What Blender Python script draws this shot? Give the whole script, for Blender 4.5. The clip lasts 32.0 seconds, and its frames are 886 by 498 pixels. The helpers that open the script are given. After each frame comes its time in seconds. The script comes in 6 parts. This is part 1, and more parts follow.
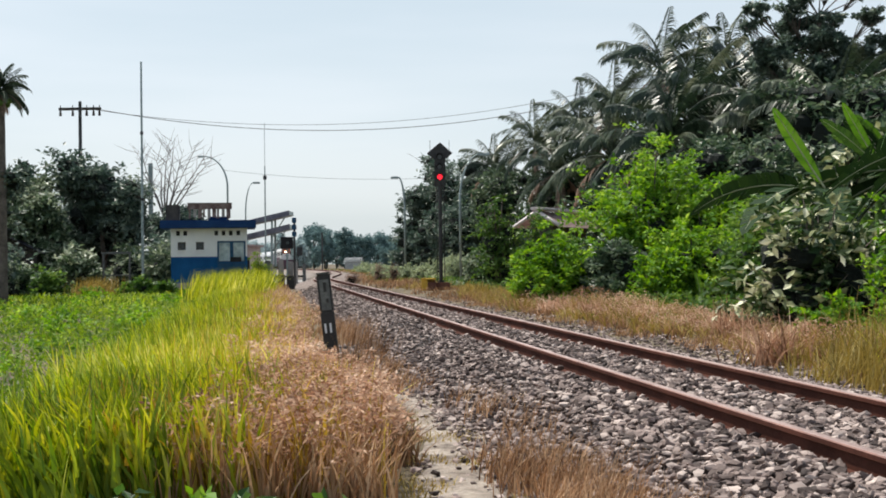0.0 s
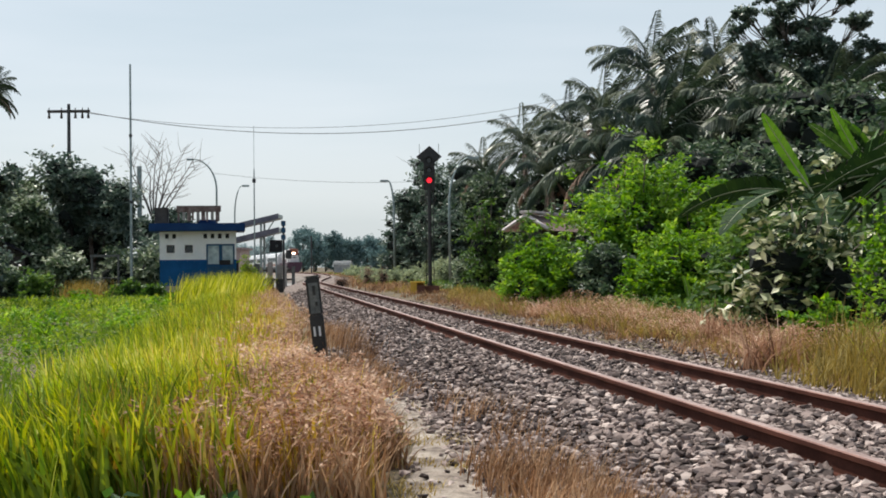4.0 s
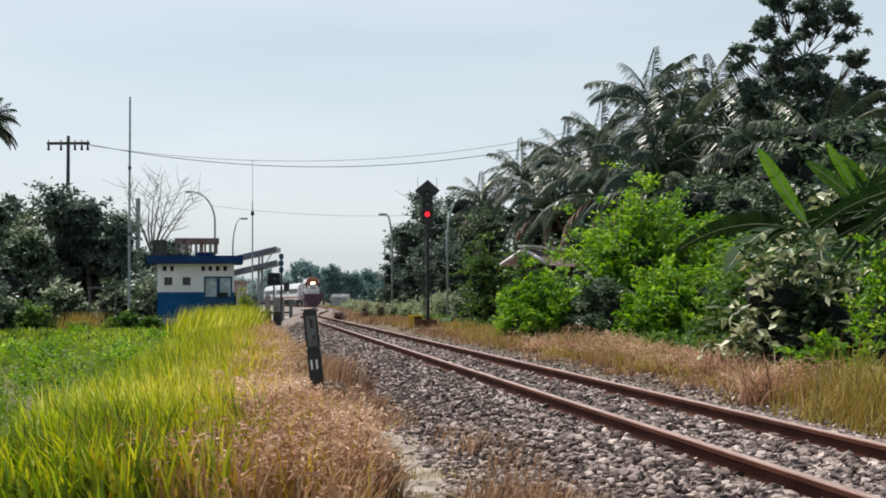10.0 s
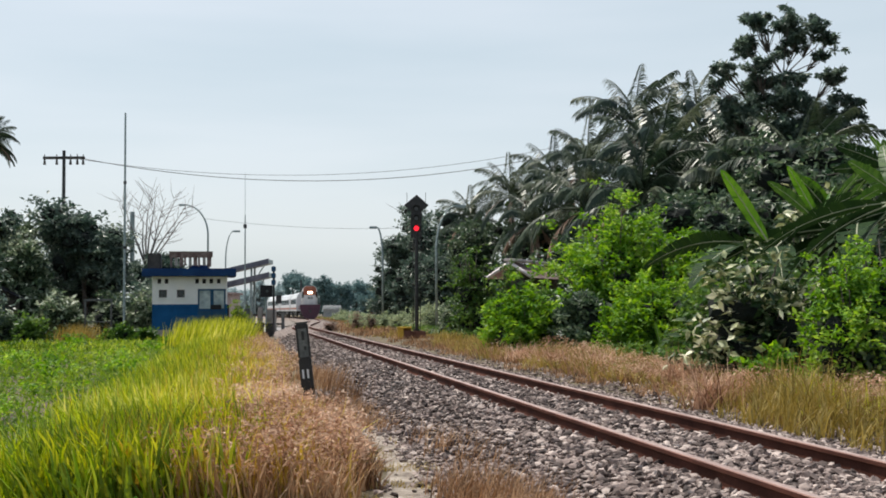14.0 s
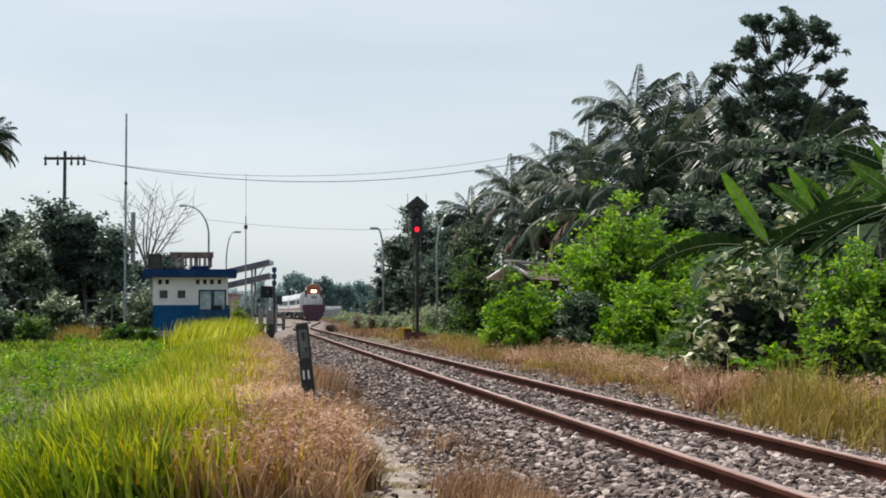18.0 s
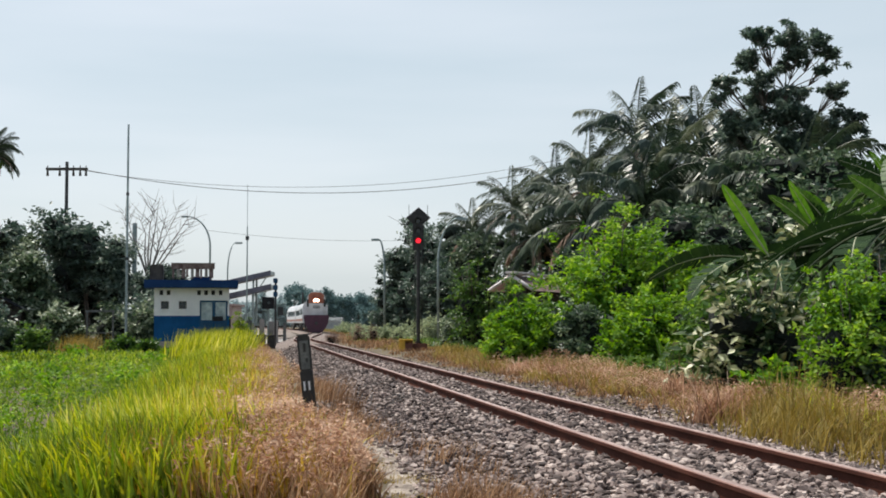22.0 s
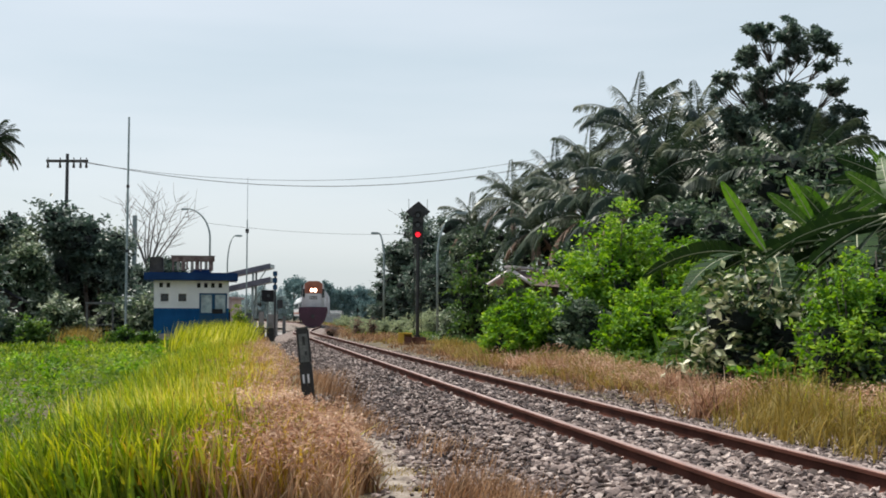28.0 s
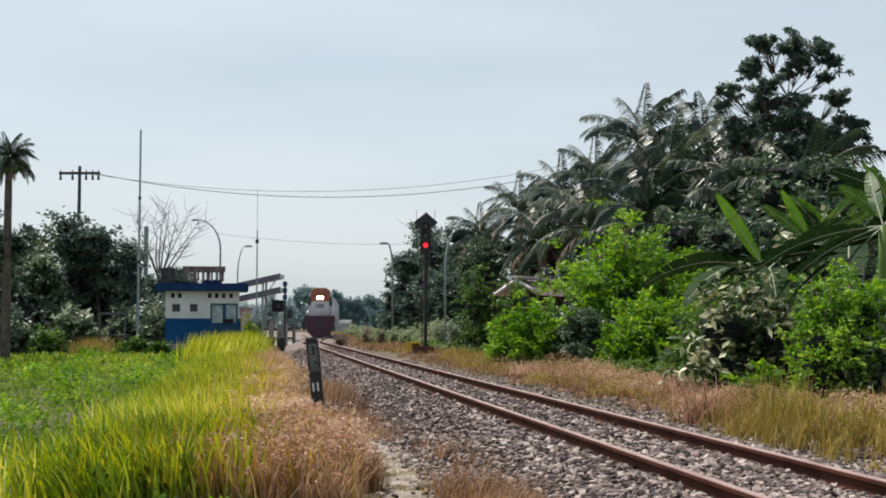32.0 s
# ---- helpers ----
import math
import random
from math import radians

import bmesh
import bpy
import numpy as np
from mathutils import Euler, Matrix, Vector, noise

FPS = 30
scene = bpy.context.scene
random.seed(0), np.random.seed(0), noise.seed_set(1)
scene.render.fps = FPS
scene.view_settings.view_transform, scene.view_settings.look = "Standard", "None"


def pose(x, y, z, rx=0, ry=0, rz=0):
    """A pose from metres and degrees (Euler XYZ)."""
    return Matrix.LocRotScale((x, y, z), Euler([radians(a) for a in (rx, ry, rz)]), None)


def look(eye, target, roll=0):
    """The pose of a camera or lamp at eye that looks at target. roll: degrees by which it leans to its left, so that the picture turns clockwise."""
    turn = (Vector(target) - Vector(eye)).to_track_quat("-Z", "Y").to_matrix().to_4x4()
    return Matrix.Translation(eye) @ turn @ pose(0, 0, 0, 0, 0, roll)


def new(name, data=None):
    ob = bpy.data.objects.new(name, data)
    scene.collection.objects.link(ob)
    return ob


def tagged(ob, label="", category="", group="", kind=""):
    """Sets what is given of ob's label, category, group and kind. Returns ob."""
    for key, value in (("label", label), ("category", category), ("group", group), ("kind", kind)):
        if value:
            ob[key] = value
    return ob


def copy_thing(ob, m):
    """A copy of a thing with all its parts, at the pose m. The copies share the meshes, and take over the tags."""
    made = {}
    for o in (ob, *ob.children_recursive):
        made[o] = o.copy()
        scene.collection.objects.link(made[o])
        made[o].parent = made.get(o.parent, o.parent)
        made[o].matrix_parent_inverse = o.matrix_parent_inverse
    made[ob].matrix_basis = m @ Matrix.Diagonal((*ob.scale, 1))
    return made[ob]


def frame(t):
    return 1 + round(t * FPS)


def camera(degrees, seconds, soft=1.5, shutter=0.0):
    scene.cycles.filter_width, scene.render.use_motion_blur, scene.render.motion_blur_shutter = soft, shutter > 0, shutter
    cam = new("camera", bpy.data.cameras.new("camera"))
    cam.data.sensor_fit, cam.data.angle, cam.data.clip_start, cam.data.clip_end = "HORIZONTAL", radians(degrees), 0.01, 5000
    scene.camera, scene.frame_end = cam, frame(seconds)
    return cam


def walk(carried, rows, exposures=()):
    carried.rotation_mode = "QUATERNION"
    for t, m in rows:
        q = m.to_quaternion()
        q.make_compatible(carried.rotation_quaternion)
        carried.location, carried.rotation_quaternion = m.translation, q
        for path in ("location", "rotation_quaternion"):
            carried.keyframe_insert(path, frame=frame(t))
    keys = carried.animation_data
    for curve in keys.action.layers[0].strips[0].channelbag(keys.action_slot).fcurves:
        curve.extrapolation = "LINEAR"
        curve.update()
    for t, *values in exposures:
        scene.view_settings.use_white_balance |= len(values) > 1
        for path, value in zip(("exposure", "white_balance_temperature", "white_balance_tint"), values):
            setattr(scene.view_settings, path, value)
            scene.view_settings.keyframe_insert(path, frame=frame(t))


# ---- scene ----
# the camera: hand-held, steps back along the line
VIEW = [
    (0, -0.165, 1.5, 1.505, -0.739, 0.604, -0.677),
    (0.5, -0.165, 1.498, 1.505, -0.548, 0.236, -0.619),
    (1, -0.164, 1.495, 1.505, -0.403, 0.058, -0.592),
    (1.5, -0.164, 1.493, 1.505, -0.316, -0.026, -0.591),
    (2, -0.164, 1.49, 1.505, -0.247, 0.094, -0.601),
    (2.5, -0.164, 1.488, 1.505, -0.245, 0.251, -0.613),
    (3, -0.163, 1.486, 1.505, -0.254, 0.407, -0.625),
    (3.5, -0.163, 1.483, 1.506, -0.257, 0.565, -0.622),
    (5.5, -0.162, 1.474, 1.506, -0.187, 1.428, -0.412),
    (6, -0.162, 1.471, 1.506, -0.175, 1.667, -0.358),
    (6.5, -0.162, 1.469, 1.506, -0.155, 1.888, -0.315),
    (7, -0.161, 1.467, 1.506, -0.153, 2.047, -0.291),
    (7.5, -0.161, 1.464, 1.506, -0.151, 2.164, -0.283),
    (8, -0.161, 1.462, 1.506, -0.150, 2.223, -0.279),
    (8.5, -0.161, 1.46, 1.506, -0.162, 2.262, -0.266),
    (9, -0.16, 1.457, 1.506, -0.156, 2.280, -0.250),
    (9.5, -0.16, 1.455, 1.506, -0.155, 2.282, -0.244),
    (10, -0.16, 1.452, 1.506, -0.147, 2.281, -0.255),
    (10.5, -0.16, 1.45, 1.506, -0.143, 2.284, -0.274),
    (11, -0.127, 1.15, 1.516, -0.068, 2.328, -0.289),
    (11.5, -0.09, 0.82, 1.525, 0.016, 2.416, -0.294),
    (12, -0.05, 0.45, 1.536, 0.123, 2.512, -0.295),
    (12.5, -0.022, 0.2, 1.544, 0.202, 2.567, -0.298),
    (13, -0.002, 0.02, 1.549, 0.215, 2.664, -0.305),
    (13.5, -0.002, 0.019, 1.549, 0.214, 2.722, -0.310),
    (14, -0.002, 0.017, 1.549, 0.219, 2.773, -0.312),
    (14.5, -0.002, 0.016, 1.55, 0.220, 2.778, -0.314),
    (16.5, -0.001, 0.011, 1.55, 0.226, 2.754, -0.313),
    (17, -0.001, 0.009, 1.55, 0.230, 2.753, -0.301),
    (17.5, -0.001, 0.008, 1.55, 0.210, 2.761, -0.272),
    (18, -0.001, 0.007, 1.55, 0.188, 2.819, -0.235),
    (18.5, -0.001, 0.005, 1.55, 0.185, 2.881, -0.199),
    (19, -0, 0.004, 1.55, 0.179, 2.972, -0.174),
    (19.5, -0, 0.003, 1.55, 0.170, 3.026, -0.162),
    (20, -0, 0.001, 1.55, 0.162, 3.101, -0.157),
    (20.5, -0, 0, 1.55, 0.142, 3.181, -0.146),
    (21, 0.002, -0.017, 1.551, 0.134, 3.260, -0.129),
    (21.5, 0.004, -0.034, 1.551, 0.131, 3.310, -0.109),
    (22, 0.006, -0.051, 1.552, 0.130, 3.335, -0.085),
    (22.5, 0.008, -0.069, 1.552, 0.109, 3.356, -0.063),
    (23, 0.009, -0.086, 1.553, 0.105, 3.360, -0.053),
    (23.5, 0.011, -0.103, 1.553, 0.108, 3.343, -0.056),
    (24, 0.013, -0.12, 1.554, 0.111, 3.338, -0.059),
    (24.5, 0.014, -0.124, 1.554, 0.109, 3.302, -0.049),
    (25, 0.014, -0.128, 1.554, 0.112, 3.226, -0.018),
    (25.5, 0.015, -0.132, 1.554, 0.114, 3.172, 0.041),
    (27.5, 0.016, -0.148, 1.554, 0.143, 3.060, 0.198),
    (28, 0.017, -0.152, 1.555, 0.141, 3.055, 0.229),
    (28.5, 0.017, -0.156, 1.555, 0.138, 3.058, 0.247),
    (29, 0.018, -0.16, 1.555, 0.137, 3.055, 0.247),
    (29.5, 0.021, -0.19, 1.556, 0.137, 3.062, 0.228),
    (30, 0.024, -0.22, 1.557, 0.132, 3.038, 0.195),
    (30.5, 0.028, -0.25, 1.558, 0.126, 3.029, 0.161),
    (31, 0.042, -0.38, 1.561, 0.124, 3.027, 0.131),
    (31.5, 0.072, -0.65, 1.57, 0.030, 3.192, 0.101),
    (32, 0.104, -0.95, 1.579, -0.285, 3.454, 0.064),
]


def aim(x, y, z, yaw, tilt, lean):
    a, b = radians(yaw), radians(tilt)
    return look((x, y, z), (x + math.sin(a) * math.cos(b), y + math.cos(a) * math.cos(b), z + math.sin(b)), lean)


cam = camera(38.58, 32.0, soft=1.8)
walk(cam, [(r[0], aim(*r[1:])) for r in VIEW], exposures=[(0.0, 0.19), (2.0, 0.2), (3.5, 0.09), (24.0, 0.1), (25.2, 0.02), (28.0, 0.11), (31.0, 0.11), (32.0, 0.04)])

# ---- light ----
SUN_FROM = Vector((-0.42, 0.34, 1.05)).normalized()
sun = new("sun", bpy.data.lights.new("sun", "SUN"))
sun.data.energy, sun.data.angle, sun.data.color = 5.0, radians(0.6), (1.0, 0.95, 0.86)
sun.matrix_world = look(SUN_FROM * 200, (0, 0, 0))
world = bpy.data.worlds.new("sky")
scene.world = world
world.use_nodes = True
wn = world.node_tree
sky = wn.nodes.new("ShaderNodeTexSky")
sky.sky_type, sky.sun_disc = "NISHITA", False
sky.sun_elevation = math.asin(SUN_FROM.z)
sky.sun_rotation = math.atan2(SUN_FROM.x, SUN_FROM.y)
sky.altitude, sky.air_density, sky.dust_density, sky.ozone_density = 10, 1.0, 2.2, 1.6
SKYMIX = wn.nodes.new("ShaderNodeMixRGB")
SKY_CO = wn.nodes.new("ShaderNodeTexCoord")
SKY_MAP = wn.nodes.new("ShaderNodeMapping")
SKY_MAP.inputs["Scale"].default_value = (1.2, 1.2, 9.0)
SKY_NOISE = wn.nodes.new("ShaderNodeTexNoise")
SKY_NOISE.inputs["Scale"].default_value, SKY_NOISE.inputs["Detail"].default_value = 1.3, 4.0
SKY_HAZE = wn.nodes.new("ShaderNodeValToRGB")
SKY_HAZE.color_ramp.elements[0].position, SKY_HAZE.color_ramp.elements[1].position = 0.35, 0.68
SKY_HAZE.color_ramp.elements[0].color, SKY_HAZE.color_ramp.elements[1].color = (0.585, 0.675, 0.715, 1), (0.73, 0.785, 0.82, 1)
SKY_GAIN = wn.nodes.new("ShaderNodeMixRGB")
SKY_GAIN.blend_type = "MULTIPLY"
SKY_GAIN.inputs[0].default_value, SKY_GAIN.inputs[2].default_value = 1.0, (9.9, 9.9, 9.9, 1)
wn.links.new(SKY_CO.outputs["Generated"], SKY_MAP.inputs["Vector"])
wn.links.new(SKY_MAP.outputs[0], SKY_NOISE.inputs["Vector"])
wn.links.new(SKY_NOISE.outputs[0], SKY_HAZE.inputs[0])
wn.links.new(SKY_HAZE.outputs[0], SKY_GAIN.inputs[1])
wn.links.new(SKY_GAIN.outputs[0], SKYMIX.inputs[2])
wn.links.new(sky.outputs[0], SKYMIX.inputs[1])
SKY_XYZ = wn.nodes.new("ShaderNodeSeparateXYZ")
SKY_THIN = wn.nodes.new("ShaderNodeMapRange")
for k, v in (("From Min", 0.28), ("From Max", 0.8), ("To Min", 0.68), ("To Max", 0.12)):
    SKY_THIN.inputs[k].default_value = v
wn.links.new(SKY_CO.outputs["Generated"], SKY_XYZ.inputs[0])
wn.links.new(SKY_XYZ.outputs["Z"], SKY_THIN.inputs[0])
wn.links.new(SKY_THIN.outputs[0], SKYMIX.inputs[0])
wn.links.new(SKYMIX.outputs[0], wn.nodes["Background"].inputs[0])
wn.nodes["Background"].inputs[1].default_value = 0.114

rng = np.random.default_rng(7)

# ---- materials ----


def mat_base(name):
    m = bpy.data.materials.new(name)
    m.use_nodes = True
    nt = m.node_tree
    return m, nt, nt.nodes["Principled BSDF"]


def node(nt, kind, **inputs):
    n = nt.nodes.new(kind)
    for k, v in inputs.items():
        n.inputs[k.replace("_", " ")].default_value = v
    return n


def ramp(nt, fac, stops):
    r = nt.nodes.new("ShaderNodeValToRGB")
    while len(r.color_ramp.elements) < len(stops):
        r.color_ramp.elements.new(0.5)
    for e, (p, c) in zip(r.color_ramp.elements, stops):
        e.position, e.color = p, (*c, 1)
    nt.links.new(fac, r.inputs[0])
    return r.outputs[0]


def mottled(name, c1, c2, scale=4.0, fine=40.0, rough=0.8, metal=0.0, bump=0.3, dist=0.02, c3=None, random=0.0):
    """Two colours in large stains, with a fine grain and relief."""
    m, nt, b = mat_base(name)
    co = nt.nodes.new("ShaderNodeTexCoord")
    n1 = node(nt, "ShaderNodeTexNoise", Scale=scale, Detail=5.0, Roughness=0.6)
    n2 = node(nt, "ShaderNodeTexNoise", Scale=fine, Detail=4.0, Roughness=0.65)
    nt.links.new(co.outputs["Object"], n1.inputs["Vector"])
    nt.links.new(co.outputs["Object"], n2.inputs["Vector"])
    mid = c3 or tuple((p + q) / 2 for p, q in zip(c1, c2))
    col = ramp(nt, n1.outputs[0], [(0.33, c1), (0.5, mid), (0.67, c2)])
    mx = nt.nodes.new("ShaderNodeMixRGB")
    mx.blend_type = "OVERLAY"
    mx.inputs[0].default_value = 0.55
    nt.links.new(col, mx.inputs[1])
    nt.links.new(ramp(nt, n2.outputs[0], [(0.25, (0.22,) * 3), (0.75, (0.78,) * 3)]), mx.inputs[2])
    out = mx.outputs[0]
    if random:
        oi = nt.nodes.new("ShaderNodeObjectInfo")
        hs = nt.nodes.new("ShaderNodeHueSaturation")
        mr = node(nt, "ShaderNodeMapRange", To_Min=1 - random, To_Max=1 + random)
        nt.links.new(oi.outputs["Random"], mr.inputs[0])
        nt.links.new(mr.outputs[0], hs.inputs["Value"])
        nt.links.new(out, hs.inputs["Color"])
        out = hs.outputs[0]
    nt.links.new(out, b.inputs["Base Color"])
    b.inputs["Roughness"].default_value, b.inputs["Metallic"].default_value = rough, metal
    bp = node(nt, "ShaderNodeBump", Strength=bump, Distance=dist)
    nt.links.new(n2.outputs[0], bp.inputs["Height"])
    nt.links.new(bp.outputs[0], b.inputs["Normal"])
    return m


def foliage(name, colours, thin=0.35, rough=0.5, patch=0.6, spec=0.25, whole=0.0):
    """Leaves or blades that differ one by one, let light through, and vary in patches."""
    m, nt, b = mat_base(name)
    geo = nt.nodes.new("ShaderNodeNewGeometry")
    n1 = node(nt, "ShaderNodeTexNoise", Scale=patch, Detail=3.0)
    nt.links.new(geo.outputs["Position"], n1.inputs["Vector"])
    add = node(nt, "ShaderNodeMath")
    add.operation = "MULTIPLY_ADD"
    if whole:
        oi = nt.nodes.new("ShaderNodeObjectInfo")
        both = node(nt, "ShaderNodeMix")
        both.inputs[0].default_value = whole
        nt.links.new(geo.outputs["Random Per Island"], both.inputs[2])
        nt.links.new(oi.outputs["Random"], both.inputs[3])
        nt.links.new(both.outputs[0], add.inputs[0])
    else:
        nt.links.new(geo.outputs["Random Per Island"], add.inputs[0])
    add.inputs[1].default_value = 0.55
    sc = node(nt, "ShaderNodeMapRange", From_Min=0.3, From_Max=0.7, To_Min=0.0, To_Max=0.45)
    nt.links.new(n1.outputs[0], sc.inputs[0])
    nt.links.new(sc.outputs[0], add.inputs[2])
    k = len(colours) - 1
    col = ramp(nt, add.outputs[0], [(i / k, c) for i, c in enumerate(colours)])
    nt.links.new(col, b.inputs["Base Color"])
    b.inputs["Roughness"].default_value = rough
    b.inputs["Specular IOR Level"].default_value = spec
    tr = nt.nodes.new("ShaderNodeBsdfTranslucent")
    hs = node(nt, "ShaderNodeHueSaturation", Hue=0.485, Saturation=1.15, Value=1.5)
    nt.links.new(col, hs.inputs["Color"])
    nt.links.new(hs.outputs[0], tr.inputs["Color"])
    mix = nt.nodes.new("ShaderNodeMixShader")
    mix.inputs[0].default_value = thin
    nt.links.new(b.outputs[0], mix.inputs[1])
    nt.links.new(tr.outputs[0], mix.inputs[2])
    nt.links.new(mix.outputs[0], nt.nodes["Material Output"].inputs[0])
    return m


def glow(name, colour, power):
    m, nt, b = mat_base(name)
    b.inputs["Base Color"].default_value = (*colour, 1)
    b.inputs["Emission Color"].default_value = (*colour, 1)
    b.inputs["Emission Strength"].default_value = power
    return m


M_SOIL = mottled("soil_and_litter", (0.07, 0.05, 0.03), (0.15, 0.11, 0.065), 0.5, 9, 0.95, bump=0.6, dist=0.05, c3=(0.1, 0.08, 0.045))
M_SAND = mottled("sandy_path", (0.13, 0.1, 0.078), (0.46, 0.4, 0.335), 4.0, 26, 0.95, bump=0.9, dist=0.05)
M_YARD = mottled("pale_yard_gravel", (0.12, 0.1, 0.085), (0.26, 0.225, 0.195), 0.8, 14, 0.95, bump=0.7, dist=0.04)
M_BALLASTFAR = mottled("distant_ballast", (0.1, 0.08, 0.07), (0.3, 0.24, 0.21), 14, 40, 0.95, bump=0.8, dist=0.04)
# Near-black paints the shade in the gaps between the loose stones.
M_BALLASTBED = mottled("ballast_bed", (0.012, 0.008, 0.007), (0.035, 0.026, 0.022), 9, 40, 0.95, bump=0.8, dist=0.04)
# Rust darkened to hold the shade that the head throws on the web.
M_RUST = mottled("rusty_rail", (0.05, 0.017, 0.011), (0.092, 0.034, 0.023), 2, 60, 0.85, 0.0, 0.25, 0.004)
M_RUST.node_tree.nodes["Principled BSDF"].inputs["Specular IOR Level"].default_value = 0.12
# Lighter copy of the rust, painting the lit upper edges of the head.
M_RAILHEAD = mottled("rusty_rail_head_lit", (0.16, 0.075, 0.058), (0.25, 0.13, 0.1), 2, 60, 0.65, 0.1, 0.2, 0.003)
M_RAILTOP = mottled("worn_rail_top", (0.3, 0.2, 0.17), (0.46, 0.34, 0.3), 3, 80, 0.45, 0.4, 0.1, 0.002)
M_SLEEPER = mottled("weathered_concrete_sleeper", (0.18, 0.15, 0.13), (0.3, 0.27, 0.24), 3, 50, 0.9, bump=0.4, random=0.15)
M_POSTGREY = mottled("grimy_grey_paint", (0.075, 0.082, 0.08), (0.155, 0.16, 0.152), 5, 40, 0.85)
M_POSTBLACK = mottled("black_paint", (0.012, 0.012, 0.013), (0.035, 0.033, 0.032), 6, 50, 0.6)
M_WHITE = mottled("white_wall_paint", (0.66, 0.67, 0.68), (0.8, 0.8, 0.8), 0.8, 18, 0.8, bump=0.1)
M_BLUE = mottled("blue_wall_paint", (0.004, 0.06, 0.17), (0.008, 0.095, 0.25), 0.9, 20, 0.7, bump=0.12)
M_NAVY = mottled("dark_blue_paint", (0.006, 0.03, 0.105), (0.012, 0.05, 0.15), 1.2, 22, 0.65, bump=0.12)
for _m in (M_BLUE, M_NAVY):
    _m.node_tree.nodes["Principled BSDF"].inputs["Specular IOR Level"].default_value = 0.15
M_SLAB = mottled("pale_dusty_concrete", (0.4, 0.36, 0.33), (0.6, 0.55, 0.5), 3, 40, 0.9, bump=0.4)
M_TEAL = mottled("dark_teal_paint", (0.005, 0.045, 0.1), (0.01, 0.075, 0.16), 2, 25, 0.75)
# Pale blotches paint the sky's reflection into the pane colour.
M_PANE = mottled("pane_with_painted_sky", (0.2, 0.28, 0.3), (0.4, 0.47, 0.48), 1.6, 6, 0.15, bump=0.0)
M_SIGNBROWN = mottled("weathered_brown_board", (0.09, 0.05, 0.045), (0.26, 0.2, 0.19), 2.5, 20, 0.85)
M_PINKWALL = mottled("faded_pink_plaster", (0.42, 0.32, 0.3), (0.56, 0.45, 0.43), 1.5, 20, 0.85)
M_CONCRETE = mottled("stained_concrete", (0.2, 0.19, 0.18), (0.36, 0.34, 0.32), 1.5, 30, 0.9, bump=0.3)
M_DARKWOOD = mottled("dark_weathered_wood", (0.035, 0.03, 0.028), (0.08, 0.07, 0.06), 3, 30, 0.85)
M_STEEL = mottled("galvanised_steel", (0.2, 0.26, 0.26), (0.36, 0.42, 0.42), 3, 40, 0.5, 0.5, 0.1)
M_STEELDARK = mottled("dark_steel", (0.03, 0.033, 0.035), (0.07, 0.07, 0.072), 4, 40, 0.55, 0.4, 0.1)
M_YELLOW = mottled("yellow_paint", (0.55, 0.33, 0.03), (0.72, 0.46, 0.06), 3, 30, 0.6)
M_BASERED = mottled("red_brown_base", (0.11, 0.045, 0.032), (0.2, 0.09, 0.062), 3, 30, 0.9)
M_ROOFRED = mottled("faded_red_roof_sheet", (0.28, 0.19, 0.18), (0.44, 0.33, 0.31), 2, 30, 0.7)
M_ROOFPALE = mottled("pale_pinkish_roof_sheet", (0.6, 0.52, 0.51), (0.76, 0.69, 0.68), 2, 30, 0.7)
M_AMBER = mottled("amber_paint", (0.3, 0.15, 0.03), (0.48, 0.27, 0.05), 4, 30, 0.7)
# Pale grey holds the painted haze over the far hut.
M_HAZEROOF = mottled("haze_paled_hut", (0.27, 0.29, 0.3), (0.38, 0.4, 0.4), 2, 30, 0.9)
M_ROOFSHEET = mottled("grey_roof_sheet", (0.085, 0.088, 0.115), (0.17, 0.17, 0.21), 1.5, 30, 0.55, 0.3)
M_GLASS = mottled("dark_window_glass", (0.004, 0.009, 0.011), (0.008, 0.018, 0.021), 1, 10, 0.12, bump=0.0)
# Near-black: paints the shade of openings, and colours a signal board.
M_DARK = mottled("flat_near_black", (0.01, 0.011, 0.013), (0.02, 0.02, 0.022), 2, 20, 0.9)
M_BARK = mottled("grey_brown_bark", (0.06, 0.05, 0.042), (0.16, 0.135, 0.115), 3, 24, 0.95, bump=0.8, dist=0.03)
M_DEADWOOD = mottled("bare_grey_branch", (0.16, 0.14, 0.13), (0.3, 0.27, 0.25), 3, 24, 0.95)
M_MAROON = mottled("maroon_loco_paint", (0.045, 0.012, 0.03), (0.075, 0.02, 0.045), 1.5, 20, 0.45)
M_LOCOWHITE = mottled("cream_loco_paint", (0.5, 0.5, 0.5), (0.68, 0.68, 0.67), 1.5, 20, 0.45)
M_ORANGE = mottled("orange_red_loco_paint", (0.27, 0.08, 0.045), (0.38, 0.14, 0.08), 1.5, 20, 0.45)
M_COACH = mottled("silver_white_coach_paint", (0.5, 0.52, 0.54), (0.66, 0.68, 0.7), 1.0, 20, 0.4)
M_TYRE = mottled("wheel_steel", (0.05, 0.04, 0.035), (0.1, 0.08, 0.07), 4, 30, 0.5, 0.6)
M_WIRE = mottled("black_wire", (0.03, 0.03, 0.032), (0.06, 0.06, 0.065), 2, 20, 0.6)
M_RED = glow("red_signal_light", (1.0, 0.02, 0.04), 1.3)
M_HEAD = glow("warm_headlight", (1.0, 0.72, 0.5), 9.0)
